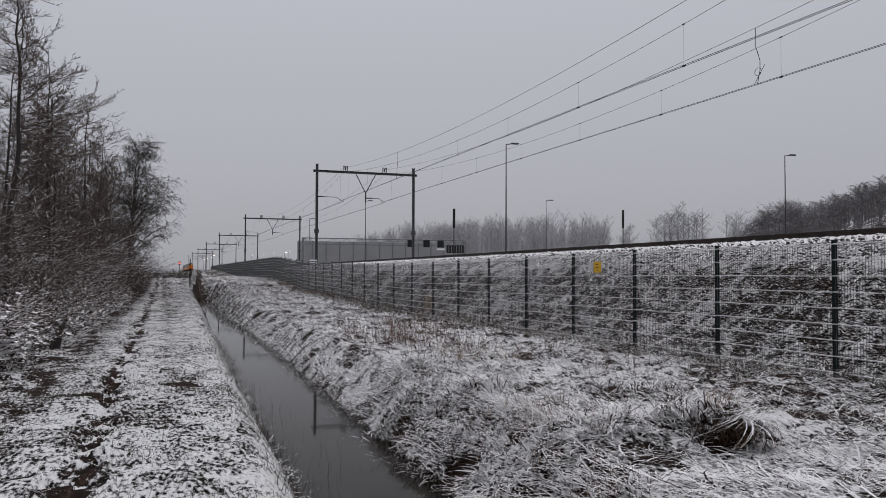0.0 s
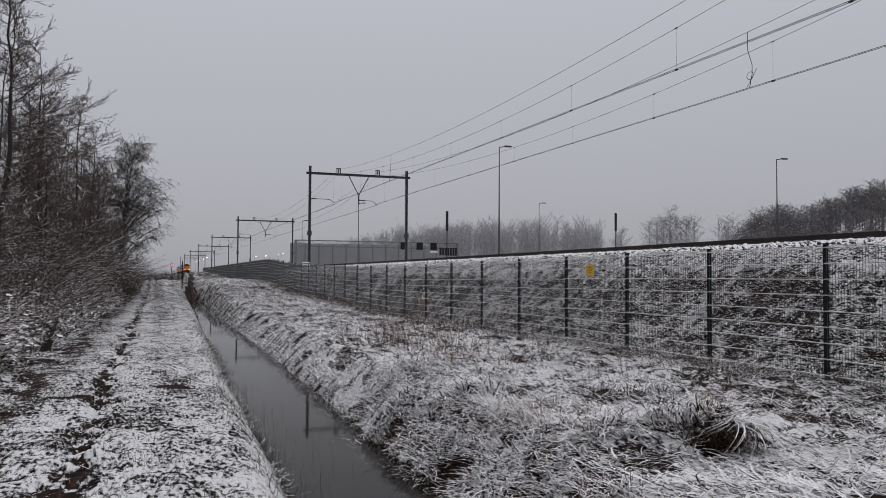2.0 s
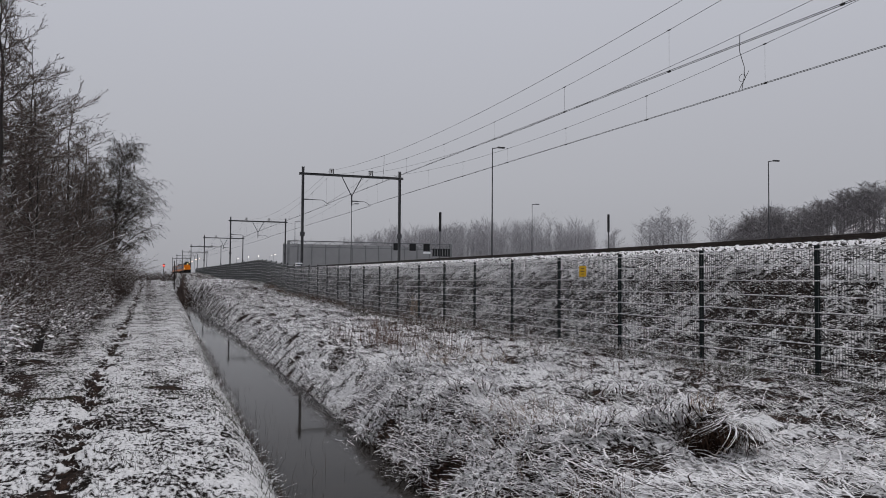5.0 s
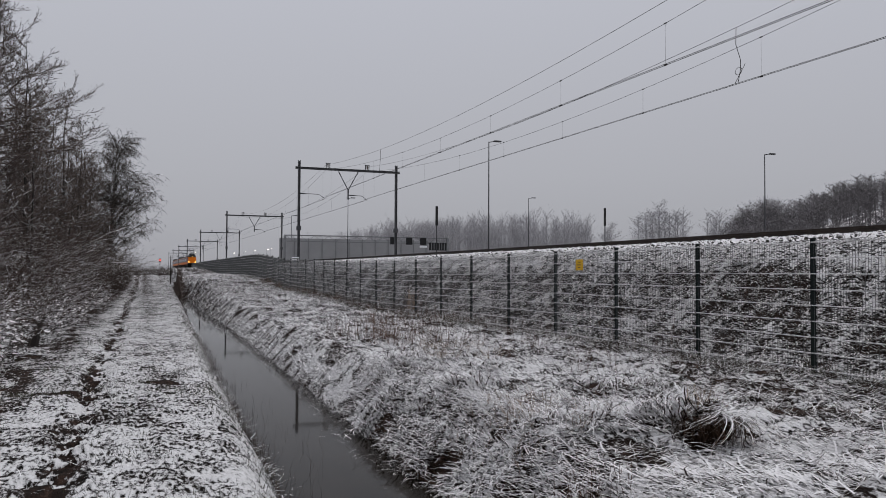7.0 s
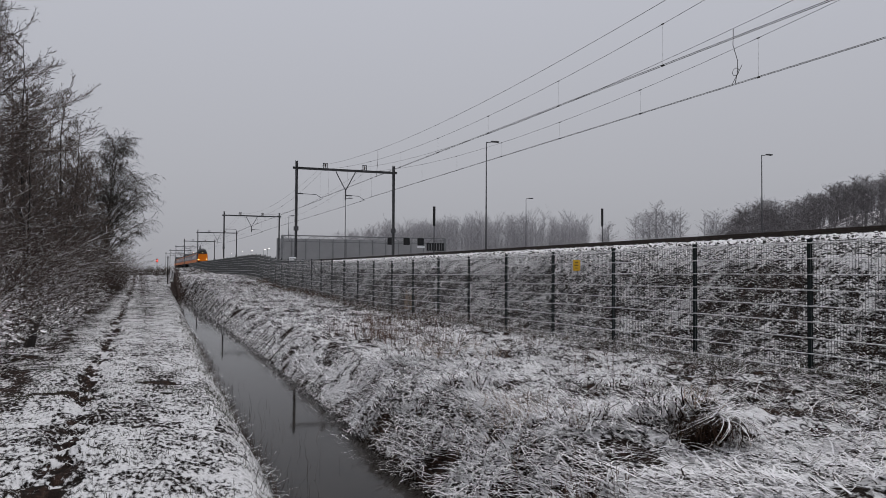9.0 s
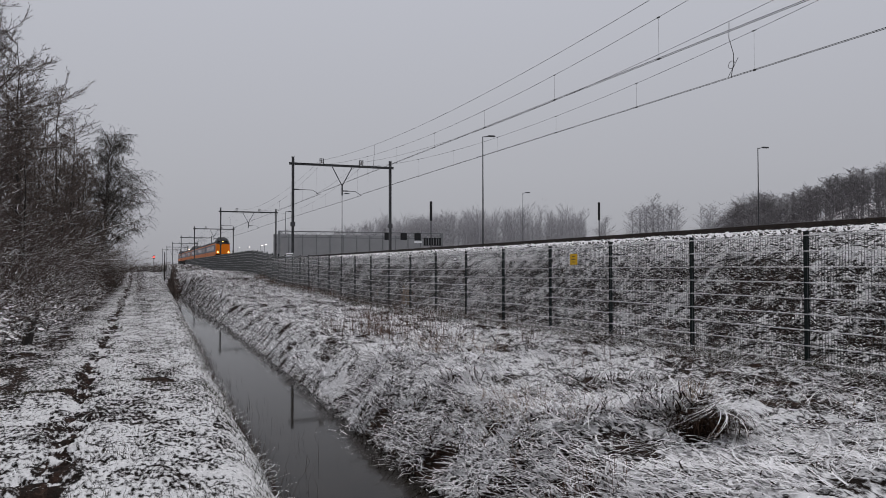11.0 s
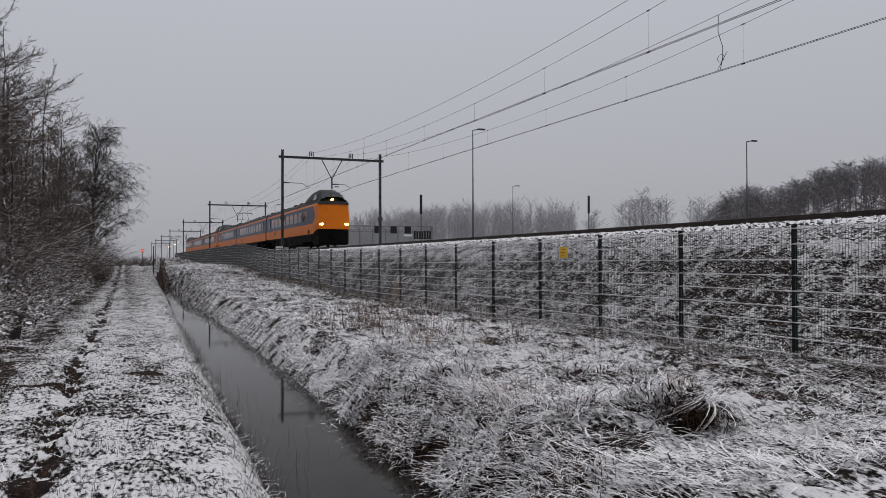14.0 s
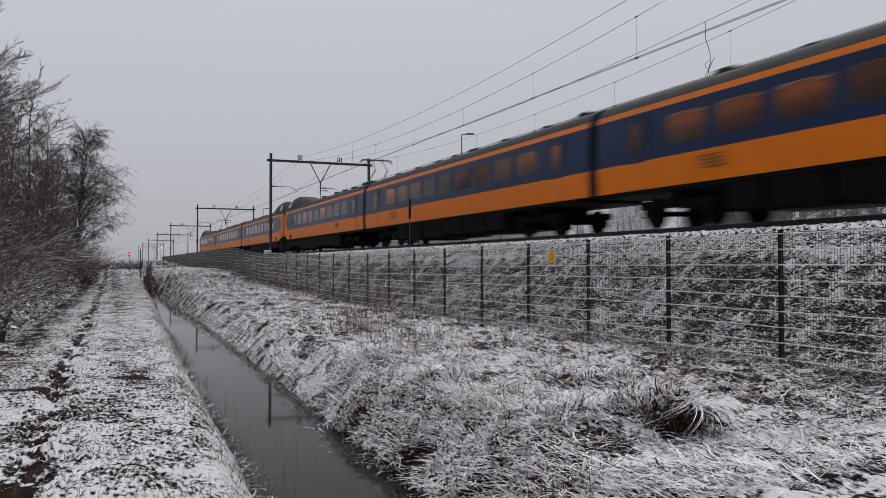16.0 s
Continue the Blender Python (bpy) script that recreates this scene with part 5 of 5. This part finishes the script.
def build_car(train, y0, cab, pantograph=False):
    """One carriage from y0 backwards; cab: 'front', 'rear' or ''."""
    turn = cab == "rear"
    flip = (lambda y: CAR - y) if turn else (lambda y: y)
    L = CAR
    has = bool(cab)
    ys = ([0.0, 0.12, 0.35, 0.7, 1.1, 1.6, 2.2] if has else [0.0]) + list(np.linspace(3.0, L, 12))
    ins = cab_inset if has else (lambda y: 1.0)
    sh = cab_shift if has else (lambda y, z: y)
    place = lambda bm: [setattr(v, "co", Vector((v.co.x, y0 + flip(v.co.y), v.co.z))) for v in bm.verts]

    bm = loft(SIDE[0:3], ys, ins, shift=sh, lift=(lambda y, z: z + max(0.0, 1.55 - z) * 0.85 * (1 - float(step(0.1, 1.9, y)))) if has else (lambda y, z: z))
    place(bm)
    body = part("carriage", bm, ORANGE, train, "orange and dark blue train carriage with lit windows", True)
    # window band: blue, ending in a rounded tongue before the cab
    first = 1.75 if has else 0.0
    bm = loft(BAND, [first] + [y for y in ys if y > first], ins, shift=sh)
    if has:
        for v in list(bm.verts):
            if abs(v.co.y - first) < 0.12:
                v.co.y += -0.75 * (1 - ((v.co.z - 2.705) / 0.725) ** 2)
    place(bm)
    part("window_band", bm, BLUE, body, "dark blue window band", True)
    if has:
        for side in (-1, 1):
            bm = loft(SIDE[2:5], [y for y in ys if y < first] + [first], lambda y: ins(y) * (1 - 0.012 * float(step(0.5, 0.9, y))), shift=sh, sides=(side,))
            place(bm)
            part("cab_side", bm, ORANGE, body, "orange cab side", True)
    bm = loft(SIDE[4:6], ys, ins, shift=sh)
    place(bm)
    part("cantrail", bm, ORANGE, body, "thin orange stripe under the roof", True)
    bm = loft(SIDE[5:], ys, ins, shift=sh)
    place(bm)
    roof = part("roof", bm, ROOF_GREY, body, "sooty dark grey roof", True)
    # ends
    for y in ([L] if has else [0.0, L]):
        bm = bmesh.new()
        pts = SIDE + [(z, -w) for z, w in SIDE[::-1][1:]]
        bm.faces.new([bm.verts.new((w, y0 + flip(y), z)) for z, w in pts])
        part("end_wall", bm, BLUE, body)
    if has:
        bm = bmesh.new()
        zs = [1.48, 1.6, 2.2, 2.8, 3.52]
        ws = [0.92 * 1.385, 0.92 * 1.41, 0.92 * 1.415, 0.92 * 1.405, 0.92 * 1.36]
        rows = []
        for z, w in zip(zs, ws):
            rows.append([bm.verts.new((w * u, cab_shift(-0.10 * (1 - u * u), z), z)) for u in (-1, -0.8, -0.4, 0, 0.4, 0.8, 1)])
        for r, q in zip(rows, rows[1:]):
            for k in range(6):
                bm.faces.new((r[k], r[k + 1], q[k + 1], q[k]))
        place(bm)
        part("front_face", bm, ORANGE, body, "flat orange cab front", True)
        # skirt and coupler
        bm = bmesh.new()
        box(bm, -1.27, 1.27, 0.02, 2.2, 0.22, 1.50, 0.12)
        box(bm, -0.35, 0.35, -0.25, 0.6, 0.75, 1.1, 0.05)
        place(bm)
        part("skirt", bm, UNDERFRAME, body, "black plough skirt with coupler", False)
        for s in (-1.30, 1.30):
            bm = bmesh.new()
            box(bm, s - 0.03, s + 0.03, 2.2, 6.2, 0.50, 1.15, 0.03)
            place(bm)
            part("bogie_cover", bm, UNDERFRAME, body, "black cover plate over the bogie")
        # raised driver's cab: hump over the roof
        bm = bmesh.new()
        stations = [(0.00, 1.24, 3.50, 3.64, 1.20), (0.05, 1.27, 3.50, 3.76, 1.20), (0.55, 1.26, 3.5, 3.86, 1.16), (0.72, 1.25, 3.5, 3.98, 1.06), (1.35, 1.24, 3.46, 4.60, 0.94), (1.6, 1.24, 3.44, 4.74, 0.92), (2.1, 1.25, 3.4, 4.88, 0.92), (2.9, 1.25, 3.4, 4.92, 0.93), (4.0, 1.24, 3.45, 4.82, 0.93), (5.4, 1.2, 3.5, 4.60, 0.9), (7.0, 1.12, 3.55, 4.36, 0.8), (9.2, 1.0, 3.6, 4.08, 0.5)]
        rows = []
        for y, w, zb, zt, wt in stations:
            prof = [(-w, zb), (-w * 0.99, zb + 0.35 * (zt - zb)), (-wt, zb + 0.85 * (zt - zb)), (-wt * 0.6, zt - 0.02), (0, zt), (wt * 0.6, zt - 0.02), (wt, zb + 0.85 * (zt - zb)), (w * 0.99, zb + 0.35 * (zt - zb)), (w, zb)]
            rows.append([bm.verts.new((a, y, b)) for a, b in prof])
        for r, q in zip(rows, rows[1:]):
            for k in range(8):
                bm.faces.new((r[k], r[k + 1], q[k + 1], q[k]))
        bm.faces.new(rows[0])
        place(bm)
        hump = part("cab_hump", bm, ROOF_GREY, body, "raised dark driver's cab hump", True)
        for x0, x1 in ((-0.86, -0.03), (0.03, 0.86)):
            bm = bmesh.new()
            vs = [bm.verts.new(p) for p in ((x0, 0.76, 4.02), (x1, 0.76, 4.02), (x1 * 0.9, 1.31, 4.55), (x0 * 0.9, 1.31, 4.55))]
            f = bm.faces.new(vs)
            e = bmesh.ops.extrude_face_region(bm, geom=[f])
            for v in e["geom"]:
                if isinstance(v, bmesh.types.BMVert):
                    v.co += Vector((0, -0.03, 0.025))
            place(bm)
            part("windscreen", bm, CAB_GLASS, hump, "dark windscreen pane")
        for s in (-1, 1):
            bm = bmesh.new()
            vs = [bm.verts.new(p) for p in ((s * 1.2, 1.05, 3.95), (s * 1.2, 2.3, 3.95), (s * 1.0, 2.3, 4.48), (s * 1.0, 1.6, 4.48))]
            f = bm.faces.new(vs)
            e = bmesh.ops.extrude_face_region(bm, geom=[f])
            for v in e["geom"]:
                if isinstance(v, bmesh.types.BMVert):
                    v.co.x += s * 0.03
            place(bm)
            part("cab_side_window", bm, CAB_GLASS, hump, "dark side window of the cab")
        lit = HEADLIGHT if (cab == "front" and y0 == 0) else CAB_GLASS
        for x, z, r in ((-1.04, 1.88, 0.105), (1.04, 1.88, 0.105), (0.0, 3.94, 0.10)):
            bm = bmesh.new()
            yy = 0.10 if z < 3 else 0.62
            rod(bm, (x, yy - 0.14, z), (x, yy + 0.05, z), r, r * 0.9, 16)
            for v in bm.verts:
                v.co.x = x + (v.co.x - x) * (1.5 if z < 3 else 1.0)
            place(bm)
            part("headlight", bm, lit, body, "bright warm headlight" if lit is HEADLIGHT else "unlit headlight")
        for x in (-0.98, 0.98):
            bm = bmesh.new()
            box(bm, x - 0.1, x + 0.1, 0.12, 0.35, 2.92, 3.1, 0.03)
            place(bm)
            part("marker_lamp", bm, CAB_GLASS, body, "small dark marker lamp")
    # windows, doors
    doors = [2.0 if not has else 5.6, L - 2.0]
    for s in (-1, 1):
        yy = doors[0] + (1.4 if not has else -1.7)
        while yy + 0.7 < doors[1] - 1.0:
            w = mesh_object("window", WINDOW_WIDE, None, body)
            w.matrix_basis = Matrix.Translation((s * 1.405 - (0.012 if s < 0 else 0), y0 + flip(yy + 0.72), 2.72))
            yy += 1.95
        for d in (doors[1:] if has else doors):
            w = mesh_object("door", DOOR_LEAF, None, body, "dark blue plug door")
            w.matrix_basis = Matrix.Translation((s * 1.418 - (0.010 if s < 0 else 0), y0 + flip(d), 2.25))
            st = mesh_object("door_panel", DOOR_STEP, None, w, "orange lower door panel")
            g = mesh_object("door_window", WINDOW_DOOR, None, w)
            g.matrix_basis = Matrix.Translation((s * 0.008, 0, 0.42))
    # small operator mark on the orange side, and the driver's step recess
    for s in (-1, 1):
        bm = bmesh.new()
        for k in range(4):
            yy = y0 + flip(18.7 + 0.06 * k)
            box(bm, s * 1.408, s * 1.425, min(yy, yy + 0.9), max(yy, yy + 0.9), 1.48 + 0.1 * k, 1.54 + 0.1 * k)
        part("operator_mark", bm, MARK, body, "small dark illegible mark")
        if has:
            bm = bmesh.new()
            yy = y0 + flip(3.1)
            box(bm, s * 1.39, s * 1.43, yy - 0.2, yy + 0.2, 1.2, 1.5, 0.01)
            part("step_recess", bm, UNDERFRAME, body, "dark cab step recess")
    # running gear
    for y in (3.9, L - 3.4):
        b = mesh_object("bogie", BOGIE, None, body, "black two-axle bogie")
        b.matrix_basis = Matrix.Translation((0, y0 + flip(y), 0))
    r = random.Random(int(y0 * 10))
    y = 6.1
    while y < L - 6.0:
        w = min(r.uniform(1.3, 2.9), L - 5.6 - y)
        bm = bmesh.new()
        box(bm, -1.33, 1.33, y0 + flip(y), y0 + flip(y + w), r.uniform(0.20, 0.36), 1.10, 0.05)
        part("equipment_box", bm, UNDERFRAME, body, "dark underfloor equipment box")
        y += w + r.uniform(0.04, 0.22)
    bm = bmesh.new()
    box(bm, -1.36, 1.36, y0 + flip(0.6), y0 + flip(L - 0.1), 1.02, 1.17, 0.02)
    part("sole_bar", bm, UNDERFRAME, body)
    # roof gear
    y = 10.5 if has else 1.5
    while y < L - 2.5:
        w = r.uniform(0.4, 0.9)
        bm = bmesh.new()
        box(bm, -0.5, 0.5, y0 + flip(y), y0 + flip(y + w), 4.08, 4.12 + r.uniform(0.10, 0.20), 0.03)
        part("roof_vent", bm, ROOF_GREY, roof, "low roof ventilator")
        y += w + r.uniform(1.4, 3.2)
    # gangway bellows to the carriage behind
    if cab != "rear":
        bm = bmesh.new()
        for k in range(5):
            box(bm, -1.28, 1.28, y0 + L + k * GAP / 5, y0 + L + (k + 0.6) * GAP / 5, 1.2, 3.6, 0.02)
        box(bm, -1.2, 1.2, y0 + L - 0.02, y0 + L + GAP + 0.02, 1.25, 3.5)
        part("gangway_bellows", bm, RUBBER, body, "black rubber gangway bellows")
    if pantograph:
        bm = bmesh.new()
        py = y0 + 1.4
        box(bm, -0.8, 0.8, py - 0.9, py + 0.9, 4.1, 4.24, 0.02)
        for s in (-0.5, 0.5):
            rod(bm, (s, py + 0.7, 4.1), (s * 0.8, py - 0.75, 4.95), 0.035)
            rod(bm, (s * 0.8, py - 0.75, 4.95), (s * 0.6, py + 0.15, 5.68), 0.025)
        rod(bm, (-0.95, py + 0.15, 5.70), (0.95, py + 0.15, 5.70), 0.03)
        rod(bm, (-0.95, py + 0.45, 5.70), (0.95, py + 0.45, 5.70), 0.03)
        for s in (-0.95, 0.95):
            rod(bm, (s, py + 0.15, 5.70), (s * 1.12, py + 0.3, 5.5), 0.03)
            rod(bm, (s, py + 0.45, 5.70), (s * 1.12, py + 0.3, 5.5), 0.03)
        part("pantograph", bm, PORTAL_STEEL, roof, "raised pantograph touching the wire")


def build_train():
    train = tagged(new("passenger_train"), "orange and blue electric passenger train running with lit headlights", "train")
    y = 0.0
    for unit in range(2):
        for k in range(3):
            build_car(train, y, ("front", "", "rear")[k], k == 2)
            y += CAR + GAP
    return train


train = build_train()


def motions():
    """The train gathers speed as it comes on along the near track."""
    rows = [(0, 484.0), (3.5, 383.5), (7, 281.0), (9, 220.3), (11.5, 142.6), (12.5, 110.9), (13.5, 78.6), (14.5, 45.9), (15, 29.4), (15.5, 12.9), (16, -3.3)]
    walk(train, [(t, pose(NEAR_TRACK, y, RAIL_Z)) for t, y in rows])


motions()
